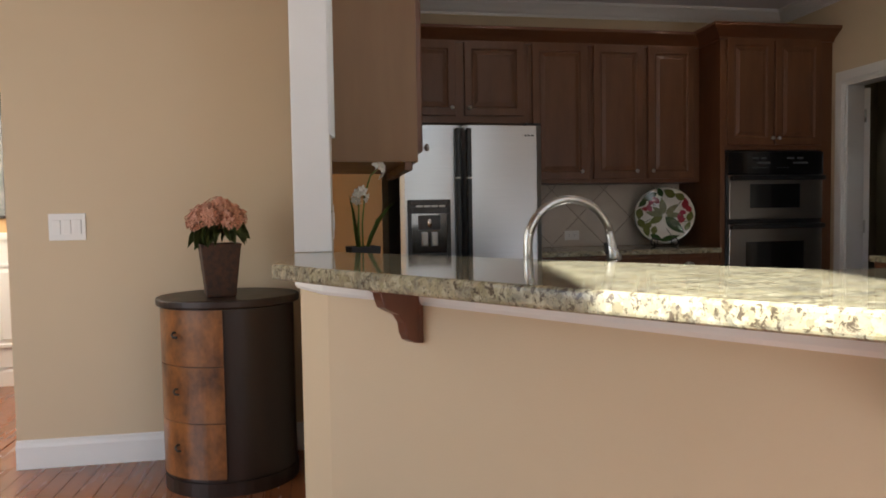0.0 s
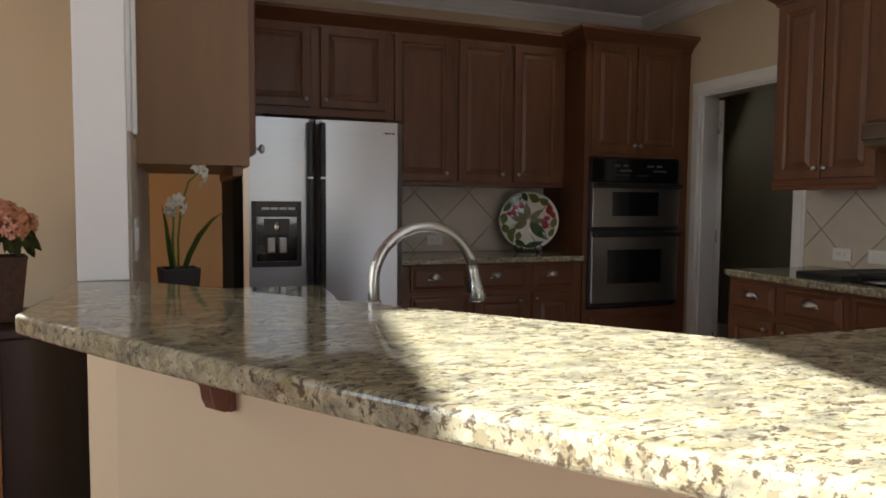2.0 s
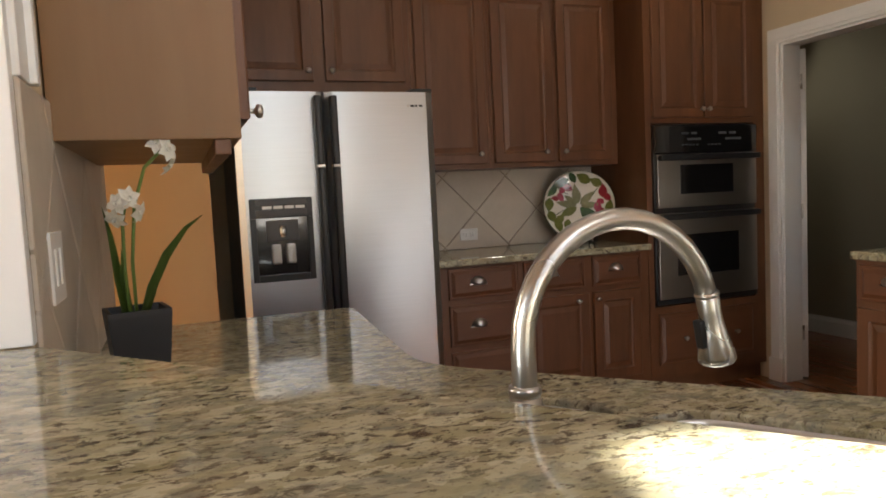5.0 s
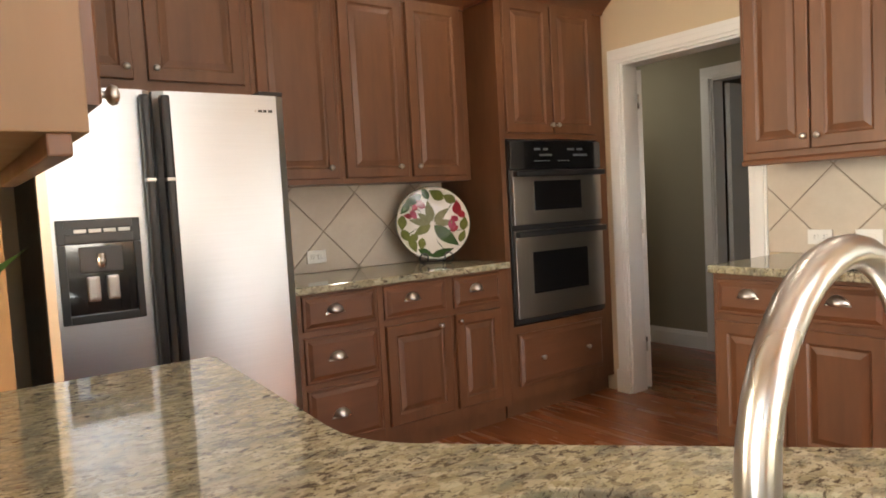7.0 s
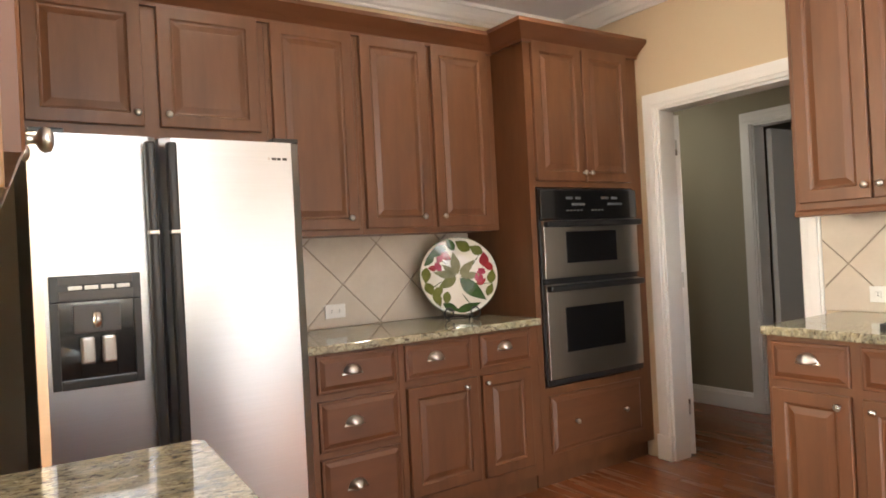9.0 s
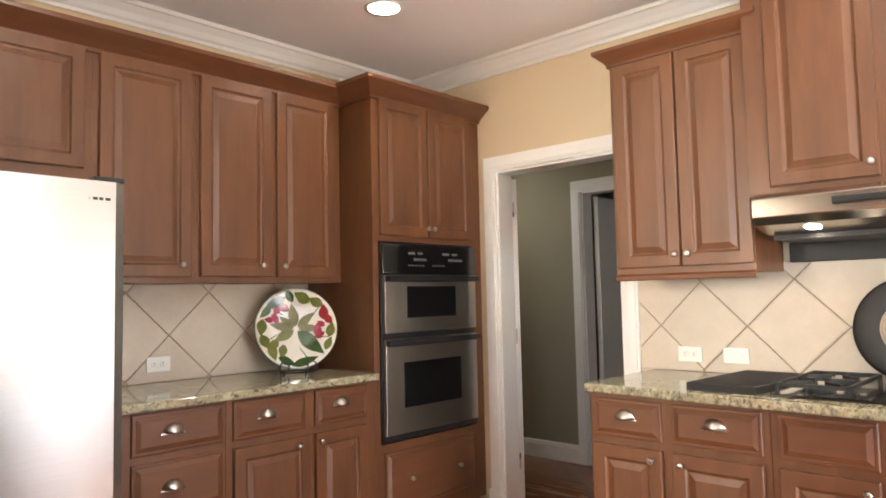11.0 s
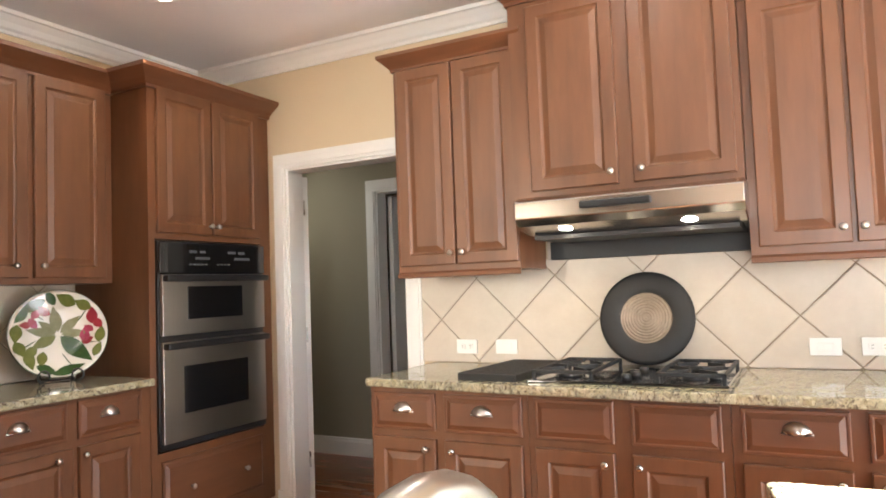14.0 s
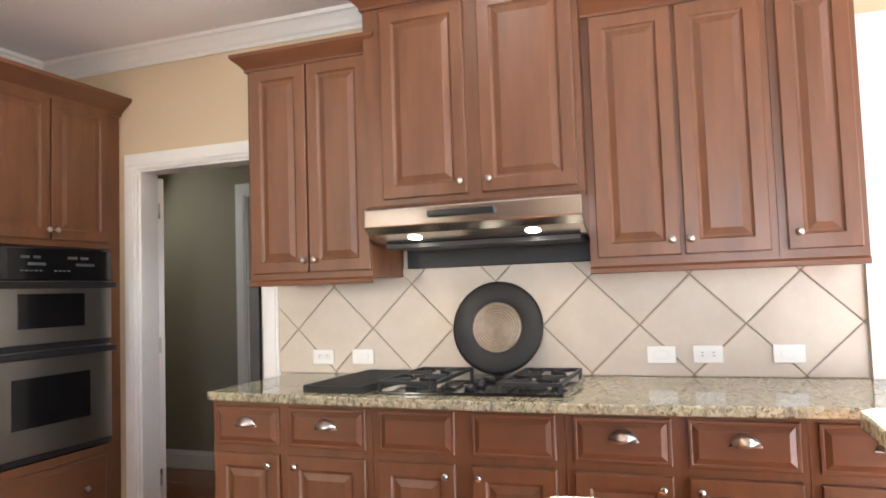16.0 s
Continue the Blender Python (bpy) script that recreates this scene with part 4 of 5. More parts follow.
part("control_bar", boxed(3.152, 3.168, 2.28, 2.56, 1.60, 1.628, 0.006), BLACK, hood, "black control strip")
part("filter", boxed(3.312, 3.65, 1.985, 2.81, 1.494, 1.512), IRON, hood, "dark grease filter")
part("back_strip", boxed(3.655, 3.69, 1.96, 2.86, 1.415, 1.50, 0.004), IRON, hood, "black back strip under the hood")
for y in (2.65, 2.156):
    part("lens", lathe([(0.0, 0.0), (0.029, 0.0), (0.031, 0.004), (0.031, 0.012), (0.0, 0.012)], 24, pose(3.25, y, 1.5305, 0, 15, 0)), LIGHTGLOW, hood, "glowing lamp lens")
    lamp("hood_lamp", "SPOT", look((3.27, y, 1.50), (3.42, y, 0.92)), 0.22, (1.0, 0.80, 0.55), spot=radians(125), radius=0.03)

cooktop = thing("gas_cooktop", "black five-burner gas cooktop set in granite", "cooktop", at=(0, 0, 0.915))
part("glass_top", boxed(3.06, 3.585, 2.03, 2.775, 0.0, 0.012, 0.004), BLACKGLASS, cooktop, "black glass top")


def grate(y0, y1, x0, x1):
    g = bmesh.new()
    for a in (x0, x1 - 0.012):
        box(g, a, a + 0.012, y0, y1, 0.034, 0.048, 0.002)
    for b in (y0, y1 - 0.012):
        box(g, x0, x1, b, b + 0.012, 0.034, 0.048, 0.002)
    ym = (y0 + y1) / 2
    box(g, (x0 + x1) / 2 - 0.006, (x0 + x1) / 2 + 0.006, y0, y1, 0.034, 0.046, 0.002)
    for xc in (x0 + (x1 - x0) * 0.25, x0 + (x1 - x0) * 0.75):
        for k in range(4):
            m = pose(xc, ym, 0.036, 0, 0, 45 + 90 * k)
            box(g, 0.03, 0.125, -0.005, 0.005, 0.0, 0.016, 0.002, m)
    for xx in (x0, x1 - 0.014):
        for yy in (y0, y1 - 0.014):
            box(g, xx, xx + 0.014, yy, yy + 0.014, 0.01, 0.04, 0.002)
    return part("grate", g, IRON, cooktop, "cast iron grate")


for y0, y1 in ((2.52, 2.765), (2.04, 2.285)):
    grate(y0, y1, 3.09, 3.57)
    for x in (3.21, 3.45):
        part("burner", lathe([(0.0, 0.012), (0.05, 0.012), (0.048, 0.02), (0.034, 0.022), (0.034, 0.03), (0.0, 0.032)], 24, pose(x, (y0 + y1) / 2, 0)), BLACK, cooktop, smooth=True)
for i in range(4):
    part("control_knob", lathe([(0.0, 0.012), (0.02, 0.012), (0.018, 0.034), (0.0, 0.036)], 18, pose(3.13 + 0.075 * i, 2.40 - 0.02 * (i % 2), 0)), BLACK, cooktop, smooth=True)
griddle = thing("griddle_plate", "black cast iron griddle plate lying on the granite", "griddle", at=(3.33, 2.935, 0.915), turn=-4)
part("plate", boxed(-0.27, 0.27, -0.135, 0.135, 0.006, 0.024, 0.006), IRON, griddle)
for k in range(13):
    part("ridge", boxed(-0.255, 0.255, -0.117 + 0.019 * k, -0.109 + 0.019 * k, 0.023, 0.029, 0.002), IRON, griddle)
for a in ((-0.27, 0.27, -0.135, -0.125), (-0.27, 0.27, 0.125, 0.135), (-0.27, -0.26, -0.125, 0.125), (0.26, 0.27, -0.125, 0.125)):
    part("rim", boxed(*a, 0.0, 0.03, 0.002), IRON, griddle)

dish = thing("decorative_dish", "round black dish with a bronze spiral centre leaning on tiles", "dish", at=(3.61, 2.413, 1.135))
dm = pose(0, 0, 0, 0, -80, 0)
part("rim", lathe([(0.108, 0.006), (0.118, 0.014), (0.135, 0.018), (0.19, 0.02), (0.205, 0.014), (0.208, 0.004), (0.20, -0.006), (0.0, -0.008), (0.0, 0.002), (0.108, 0.004)], 56, dm), DISHBLACK, dish, smooth=True)
sp = [(0.0, 0.012)]
for i in range(1, 61):
    r = 0.112 * i / 60
    sp.append((r, 0.009 + 0.0022 * math.cos(2 * math.pi * r / 0.0125)))
sp += [(0.112, 0.003), (0.0, 0.003)]
part("spiral_centre", lathe(sp, 56, dm), SPIRAL, dish, "ridged bronze centre", True)


def outlet(name, m, label, holes, parent_label="white outlet"):
    ob = thing(name, label, "outlet" if holes == 2 else "switch")
    ob.matrix_world = m
    part("cover_plate", boxed(-0.058, 0.058, -0.006, 0.0, -0.036, 0.036, 0.002), PLASTIC, ob)
    if holes == 2:
        for x in (-0.022, 0.022):
            face = part("socket", boxed(x - 0.015, x + 0.015, -0.0085, -0.005, -0.014, 0.014, 0.003), PLASTIC, ob)
            for z in (-0.006, 0.006):
                part("slot", boxed(x - 0.005, x + 0.004, -0.0092, -0.0083, z - 0.0012, z + 0.0012), BLACK, face)
    else:
        part("rocker", boxed(-0.03, 0.03, -0.009, -0.005, -0.015, 0.015, 0.002), PLASTIC, ob)
    return ob


for y, z, h in ((3.338, 0.997, 2), (3.119, 0.998, 1), (1.722, 1.008, 1), (1.537, 1.01, 2), (1.234, 1.012, 1)):
    outlet("wall_outlet" if h == 2 else "wall_switch", pose(3.683, y, z, 0, 0, -90), "white horizontal cover plate on the tile backsplash", h)
outlet("wall_outlet", pose(1.93, 5.213, 1.003), "white horizontal outlet on the tile backsplash", 2)

# ---- things on the counters ----
plate = thing("platter", "round white platter painted with green and red leaves", "platter", at=(2.615, 4.985, 1.14))
plate.matrix_world = pose(2.59, 5.022, 1.142) @ pose(0, 0, 0, 0, 0, -26) @ pose(0, 0, 0, 76, 0, 0)
part("dish", lathe([(0.0, 0.0), (0.11, 0.0), (0.13, 0.004), (0.2, 0.03), (0.216, 0.034), (0.217, 0.029), (0.2, 0.022), (0.13, -0.006), (0.0, -0.008)], 64), PLATEWHITE, plate, smooth=True)


def dish_height(r):
    return 0.0015 if r < 0.11 else (0.0015 + 0.004 * (r - 0.11) / 0.02 if r < 0.13 else 0.0055 + 0.026 * (r - 0.13) / 0.07)


part("rim_line", lathe([(0.2145, 0.0345), (0.2175, 0.0335), (0.2175, 0.031), (0.2145, 0.0345)], 64), LEAFDARK, plate, "thin dark rim line")


def painted_leaf(cx, cy, ang, length, width, material):
    """A leaf of glaze lying a hair proud of the dish."""
    b_ = bmesh.new()
    n = 9
    rows = []
    for i in range(n + 1):
        t = i / n
        w = width * math.sin(math.pi * t ** 0.85) * (1 - 0.15 * t)
        row = []
        for s in (-1, 0, 1):
            x, y = (t - 0.5) * length, s * w / 2
            px, py = cx + x * math.cos(ang) - y * math.sin(ang), cy + x * math.sin(ang) + y * math.cos(ang)
            r = math.hypot(px, py)
            if r > 0.208:
                px, py = px * 0.208 / r, py * 0.208 / r
            row.append(b_.verts.new((px, py, dish_height(min(r, 0.208)) + 0.0012)))
        rows.append(row)
    for a, b in zip(rows, rows[1:]):
        for j in range(2):
            b_.faces.new((a[j], b[j], b[j + 1], a[j + 1]))
    bmesh.ops.recalc_face_normals(b_, faces=b_.faces)
    part("painted_leaf", b_, material, plate)


for ang, length, width, mt in ((98, 0.13, 0.058, LEAFSAGE), (42, 0.12, 0.05, LEAFSAGE), (2, 0.12, 0.046, LEAFSAGE), (-46, 0.19, 0.085, LEAFDARK), (168, 0.13, 0.05, LEAFSAGE), (208, 0.12, 0.058, LEAFGREEN), (140, 0.10, 0.042, LEAFSAGE)):
    a = radians(ang)
    painted_leaf((0.012 + length / 2) * math.cos(a), (0.012 + length / 2) * math.sin(a), a, length, width, mt)
for ang, r, ln, w, turn_, mt in ((78, 0.172, 0.10, 0.062, 70, LEAFGREEN), (52, 0.178, 0.085, 0.055, 95, LEAFGREEN), (100, 0.182, 0.08, 0.045, 20, LEAFDARK), (128, 0.178, 0.13, 0.055, 80, LEAFDARK),
                                 (150, 0.182, 0.085, 0.042, 75, LEAFDARK), (30, 0.172, 0.085, 0.055, 60, LEAFRED), (16, 0.176, 0.07, 0.042, 110, LEAFRED), (-4, 0.182, 0.085, 0.05, 80, LEAFGREEN),
                                 (-28, 0.186, 0.08, 0.042, 90, LEAFGREEN), (-78, 0.182, 0.15, 0.05, 95, LEAFDARK), (-108, 0.182, 0.10, 0.05, 80, LEAFDARK), (-136, 0.176, 0.10, 0.055, 60, LEAFGREEN),
                                 (-158, 0.178, 0.085, 0.06, 95, LEAFGREEN), (177, 0.18, 0.09, 0.06, 85, LEAFGREEN), (-122, 0.14, 0.08, 0.05, 20, LEAFGREEN), (214, 0.145, 0.075, 0.05, 10, LEAFGREEN)):
    a = radians(ang)
    painted_leaf(r * math.cos(a), r * math.sin(a), a + radians(turn_), ln, w, mt)
for ang, r, ln, w, turn_, mt in ((118, 0.135, 0.075, 0.046, 30, LEAFRED), (134, 0.14, 0.06, 0.04, 100, LEAFPINK), (152, 0.12, 0.065, 0.042, 150, LEAFPINK), (160, 0.15, 0.055, 0.035, 20, LEAFRED), (-4, 0.115, 0.075, 0.05, 95, LEAFPINK), (-16, 0.13, 0.06, 0.042, 40, LEAFRED), (10, 0.135, 0.05, 0.036, 130, LEAFPINK)):
    a = radians(ang)
    painted_leaf(r * math.cos(a), r * math.sin(a), a + radians(turn_), ln, w, mt)
for ang in (40, 135, 200, 285, 340):
    a = radians(ang)
    painted_leaf(0.14 * math.cos(a), 0.14 * math.sin(a), a + 0.25, 0.10, 0.006, LEAFDARK)
stand = thing("plate_stand", "black wrought iron plate easel with scrolls", "plate stand", at=(2.59, 5.022, 0.915), turn=-26)
for s in (-1, 1):
    curl = [(s * 0.07 + 0.0, -0.06, 0.006)]
    for i in range(14):
        a = -math.pi / 2 + s * 0 + 2 * math.pi * 0.8 * i / 13
        curl.append((s * 0.07, -0.075 - 0.028 * math.cos(a) * (1 - 0.03 * i), 0.034 + 0.028 * math.sin(a) * (1 - 0.03 * i)))
    curl2 = [(s * (0.05 + 0.03 * math.cos(2 * math.pi * i / 16 * 0.85 - 1.6) * (1 - 0.02 * i)) + s * 0.02, -0.082, 0.034 + 0.028 * math.sin(2 * math.pi * i / 16 * 0.85 - 1.6)) for i in range(17)]
    part("scroll", tube(curl2, [0.0045] * 17, 8), IRON, stand, smooth=True)
    part("leg", tube([(s * 0.07, -0.082, 0.006), (s * 0.07, 0.0, 0.004), (s * 0.07, 0.1, 0.004), (s * 0.05, 0.075, 0.2)], [0.0035] * 4, 8), IRON, stand, smooth=True)
part("crossbar", tube([(-0.07, 0.02, 0.006), (0.07, 0.02, 0.006)], [0.003, 0.003], 8), IRON, stand)

orchid = thing("potted_narcissus", "white flowering plant in a square charcoal pot", "potted plant", at=(0.20, 2.70, 0.915), turn=10)
orchid.scale = (0.92, 0.92, 0.95)
pot = bmesh.new()
vs = [pot.verts.new(p) for w, z in ((0.045, 0), (0.058, 0.15), (0.058, 0.16), (0.05, 0.16), (0.048, 0.14)) for p in ((-w, -w, z), (w, -w, z), (w, w, z), (-w, w, z))]
for k in range(4):
    for i in range(4):
        j = (i + 1) % 4
        pot.faces.new((vs[4 * k + i], vs[4 * k + j], vs[4 * k + 4 + j], vs[4 * k + 4 + i]))
pot.faces.new(vs[16:20])
pot.faces.new(vs[0:4][::-1])
part("pot", pot, POTMAT, orchid, "square charcoal pot")


def blade(points, width, material, parent, name="leaf"):
    """A strap leaf along a path, folded along its middle and tapering to a point."""
    b_ = bmesh.new()
    n = len(points)
    rows = []
    for i, p in enumerate(points):
        p = Vector(p)
        t = i / (n - 1)
        w = width * (1 - t ** 3) * (0.7 + 0.3 * math.sin(math.pi * min(1, t * 1.3)))
        d = (Vector(points[min(i + 1, n - 1)]) - Vector(points[max(i - 1, 0)])).normalized()
        side = d.cross(Vector((0.4, -0.9, 0.2))).normalized()
        nrm = side.cross(d)
        rows.append([b_.verts.new(p - side * w + nrm * w * 0.35), b_.verts.new(p), b_.verts.new(p + side * w + nrm * w * 0.35)])
    for a, b in zip(rows, rows[1:]):
        for j in range(2):
            b_.faces.new((a[j], a[j + 1], b[j + 1], b[j]))
    bmesh.ops.solidify(b_, geom=list(b_.faces), thickness=0.0012)
    return part(name, b_, material, parent, smooth=True)


blade([(0.01, 0, 0.14), (0.03, -0.01, 0.2), (0.06, -0.02, 0.26), (0.1, -0.03, 0.31), (0.135, -0.04, 0.335)], 0.011, LEAFBRIGHT, orchid)
blade([(0.015, 0.01, 0.14), (0.03, 0.0, 0.19), (0.05, 0.01, 0.235), (0.065, 0.02, 0.27)], 0.010, LEAFBRIGHT, orchid)
blade([(-0.02, 0, 0.14), (-0.028, 0.01, 0.22), (-0.035, 0.02, 0.3), (-0.045, 0.03, 0.36)], 0.010, LEAFBRIGHT, orchid)
blade([(-0.01, 0.01, 0.14), (-0.02, 0.0, 0.22), (-0.02, -0.01, 0.28)], 0.009, LEAFBRIGHT, orchid)
stems = ([(0, 0, 0.14), (0.0, 0.0, 0.25), (0.012, 0.0, 0.36), (0.035, -0.005, 0.43), (0.066, -0.01, 0.46)], [(-0.012, 0, 0.14), (-0.015, 0.0, 0.24), (-0.012, 0.005, 0.33), (0.0, 0.0, 0.38)])
for st_ in stems:
    part("stem", tube(st_, [0.0035] * len(st_), 8), LEAFBRIGHT, orchid, smooth=True)


def flower(parent, c, r, material, face, petals=6, name="flower"):
    """One bloom of pointed, cupped petals with a small cup."""
    b_ = bmesh.new()
    m = Vector(face).to_track_quat("Z", "Y").to_matrix().to_4x4()
    for k in range(petals):
        a = 2 * math.pi * k / petals + random.random() * 0.4
        rows = []
        for i in range(5):
            t = i / 4
            w = r * 0.36 * math.sin(math.pi * (0.12 + 0.86 * t) ** 0.9)
            d, z = r * t, r * (0.25 * t * t - 0.35 * t ** 3) + random.uniform(-0.06, 0.06) * r * t
            rows.append([b_.verts.new((d * math.cos(a) - s * w * math.sin(a), d * math.sin(a) + s * w * math.cos(a), z + (abs(s) * 0.1 * r))) for s in (-1, 0, 1)])
        for p, q in zip(rows, rows[1:]):
            for j in range(2):
                b_.faces.new((p[j], p[j + 1], q[j + 1], q[j]))
    bmesh.ops.create_cone(b_, segments=8, radius1=r * 0.12, radius2=r * 0.2, depth=r * 0.3, cap_ends=False, matrix=Matrix.Translation((0, 0, r * 0.15)))
    bmesh.ops.transform(b_, matrix=Matrix.Translation(c) @ m, verts=b_.verts)
    return part(name, b_, material, parent, smooth=True)


for c, f_ in (((0.078, -0.02, 0.462), (0.5, -0.8, 0.2)), ((0.062, -0.015, 0.475), (-0.3, -0.8, 0.5)), ((0.082, 0.0, 0.435), (0.6, -0.3, -0.5)),
              ((0.0, -0.012, 0.372), (0.2, -0.9, 0.0)), ((-0.02, -0.01, 0.362), (-0.6, -0.7, 0.2)), ((0.018, 0.0, 0.345), (0.7, -0.5, -0.3)), ((-0.026, -0.01, 0.335), (-0.5, -0.6, -0.6))):
    flower(orchid, c, 0.025, PETALWHITE, f_)

# wall plates on the west backsplash
for y in (2.60,):
    sw = thing("wall_switch", "white double switch plate on the backsplash", "switch")
    sw.matrix_world = pose(0.089, y, 1.16, 0, 0, 90)
    part("cover_plate", boxed(-0.058, 0.058, -0.006, 0.0, -0.058, 0.058, 0.002), PLASTIC, sw)
    for x in (-0.023, 0.023):
        part("rocker", boxed(x - 0.012, x + 0.012, -0.009, -0.005, -0.03, 0.03, 0.002), PLASTIC, sw)

# ---- living side ----
chest = thing("barrel_chest", "rounded dark chest with burl veneer drawers", "chest", at=(-0.37, 3.40, 0))


def oval(rx, ry, a0, a1, z0, z1, thick=0.012, n=24):
    """A bent panel following an oval."""
    b_ = bmesh.new()
    rows = []
    for i in range(n + 1):
        a = radians(a0 + (a1 - a0) * i / n)
        c, s = math.cos(a), math.sin(a)
        rows.append([b_.verts.new((k * c, q * s, z)) for k, q, z in ((rx, ry, z0), (rx + thick, ry + thick, z0), (rx + thick, ry + thick, z1), (rx, ry, z1))])
    for a, b in zip(rows, rows[1:]):
        for j in range(4):
            b_.faces.new((a[j], a[(j + 1) % 4], b[(j + 1) % 4], b[j]))
    b_.faces.new(rows[0])
    b_.faces.new(rows[-1][::-1])
    bmesh.ops.recalc_face_normals(b_, faces=b_.faces)
    return b_


def oval_slab(rx, ry, z0, z1):
    return prism([(rx * math.cos(2 * math.pi * i / 48), ry * math.sin(2 * math.pi * i / 48)) for i in range(48)], z0, z1)


part("body", oval_slab(0.285, 0.255, 0.0, 0.80), DARKWOOD, chest)
soften(part("top", oval_slab(0.31, 0.28, 0.80, 0.835), DARKWOOD, chest, "dark polished top"), 0.008, 3)
part("plinth", oval_slab(0.292, 0.262, 0.0, 0.06), DARKWOOD, chest)
part("side_panel", oval(0.286, 0.256, 273, 345, 0.075, 0.795, 0.008), DARKWOOD, chest)
for z0, z1 in ((0.558, 0.795), (0.318, 0.554), (0.078, 0.314)):
    dr = part("drawer_front", oval(0.284, 0.254, 180, 271, z0, z1, 0.009), BURL, chest, "burl veneer drawer front")
    a = radians(232)
    p = Vector((0.296 * math.cos(a), 0.266 * math.sin(a), (z0 + z1) / 2 + 0.02))
    part("pull", tube([p + Vector((0.0, 0.02, 0.0)), p + Vector((-0.022, 0.012, 0.004)), p + Vector((-0.026, -0.004, -0.004)), p + Vector((-0.016, -0.022, -0.012)), p + Vector((0.0, -0.026, -0.012))], [0.005] * 5, 8), IRON, dr, "dark metal pull", True)

vase = thing("flower_vase", "salmon hydrangea bunch in a dark square mosaic vase", "flowers", at=(-0.395, 3.33, 0.835), turn=14)
vb = bmesh.new()
vs = [vb.verts.new(p) for w, z in ((0.066, 0), (0.07, 0.015), (0.094, 0.23), (0.098, 0.245), (0.088, 0.245), (0.084, 0.22)) for p in ((-w, -w, z), (w, -w, z), (w, w, z), (-w, w, z))]
for k in range(5):
    for i in range(4):
        j = (i + 1) % 4
        vb.faces.new((vs[4 * k + i], vs[4 * k + j], vs[4 * k + 4 + j], vs[4 * k + 4 + i]))
vb.faces.new(vs[20:24])
vb.faces.new(vs[0:4][::-1])
vase.scale = (0.88, 0.88, 0.95)
soften(part("vase", vb, VASEMAT, vase, "dark tapered mosaic vase"), 0.004)
rng = random.Random(7)


def floret_ball(parent, c, r):
    """A round head of many small four-petalled florets."""
    b_ = bmesh.new()
    for k in range(30):
        z = 1 - 1.7 * (k + 0.5) / 30
        a = k * 2.39996
        n_ = Vector((math.sqrt(max(0, 1 - z * z)) * math.cos(a), math.sqrt(max(0, 1 - z * z)) * math.sin(a), z))
        m = Matrix.Translation(Vector(c) + n_ * r * rng.uniform(0.85, 1.08)) @ n_.to_track_quat("Z", "Y").to_matrix().to_4x4() @ pose(0, 0, 0, rng.uniform(-25, 25), rng.uniform(-25, 25), rng.uniform(0, 90))
        s = rng.uniform(0.017, 0.023)
        mid = b_.verts.new(m @ Vector((0, 0, -0.002)))
        for q in range(4):
            a2 = math.pi / 2 * q
            pts = [b_.verts.new(m @ Vector((s * f * math.cos(a2 + d), s * f * math.sin(a2 + d), h))) for f, d, h in ((0.75, -0.6, 0.003), (1.1, 0.0, 0.0), (0.75, 0.6, 0.003))]
            b_.faces.new((mid, *pts))
    return part("flower_head", b_, PETAL, parent)


for k in range(13):
    a = 2.39996 * k
    q = math.sqrt((k + 0.3) / 13)
    floret_ball(vase, (0.125 * q * math.cos(a), 0.125 * q * math.sin(a), 0.41 - 0.075 * q * q + rng.uniform(-0.012, 0.012)), rng.uniform(0.042, 0.05))
for k in range(30):
    a = rng.uniform(0, 2 * math.pi)
    r0, r1 = rng.uniform(0.03, 0.08), rng.uniform(0.10, 0.14)
    z = rng.uniform(0.27, 0.33)
    lf = [(r0 * math.cos(a), r0 * math.sin(a), z), ((r0 + r1) / 2 * math.cos(a + 0.1), (r0 + r1) / 2 * math.sin(a + 0.1), z + 0.015), (r1 * math.cos(a + 0.15), r1 * math.sin(a + 0.15), z - rng.uniform(0.0, 0.04)), ((r1 + 0.02) * math.cos(a + 0.2), (r1 + 0.02) * math.sin(a + 0.2), z - 0.06)]
    blade(lf, rng.uniform(0.024, 0.034), LEAF, vase)

sw = thing("wall_switch", "white three-gang rocker switch plate", "switch", at=(-1.135, 3.70, 1.148))
part("cover_plate", boxed(-0.082, 0.082, -0.006, 0, -0.064, 0.064, 0.002), PLASTIC, sw)
for k in range(3):
    part("rocker", boxed(-0.063 + 0.046 * k, -0.029 + 0.046 * k, -0.0095, -0.005, -0.034, 0.034, 0.002), PLASTIC, sw)

# dining room glimpse
wains = thing("wainscot", "white painted panelled wainscot in the dining room", "wainscot", kind="structure")
part("panel_board", boxed(-3.6, -0.41, 5.53, 5.55, 0.138, 1.05), WHITE, wains)
for k in range(5):
    x = -3.5 + 0.62 * k
    part("panel_mould", panel_mesh(0.5, 0.6, 0.02, 0.03), WHITE, wains).location = (x, 5.531, 0.28)
part("chair_rail", boxed(-3.6, -0.41, 5.505, 5.55, 1.05, 1.10, 0.006), WHITE, wains)
pic = thing("picture", "framed print in muted grey and teal", "picture", at=(-2.45, 5.55, 1.2))
part("print", boxed(-0.30, 0.30, -0.02, 0, 0.02, 0.86), PICTURE, pic)
for a in ((-0.33, -0.30, 0.0, 0.88), (0.30, 0.33, 0.0, 0.88), (-0.30, 0.30, 0.0, 0.02), (-0.30, 0.30, 0.86, 0.88)):
    part("frame", boxed(a[0], a[1], -0.03, 0, a[2], a[3], 0.003), DARKWOOD, pic)

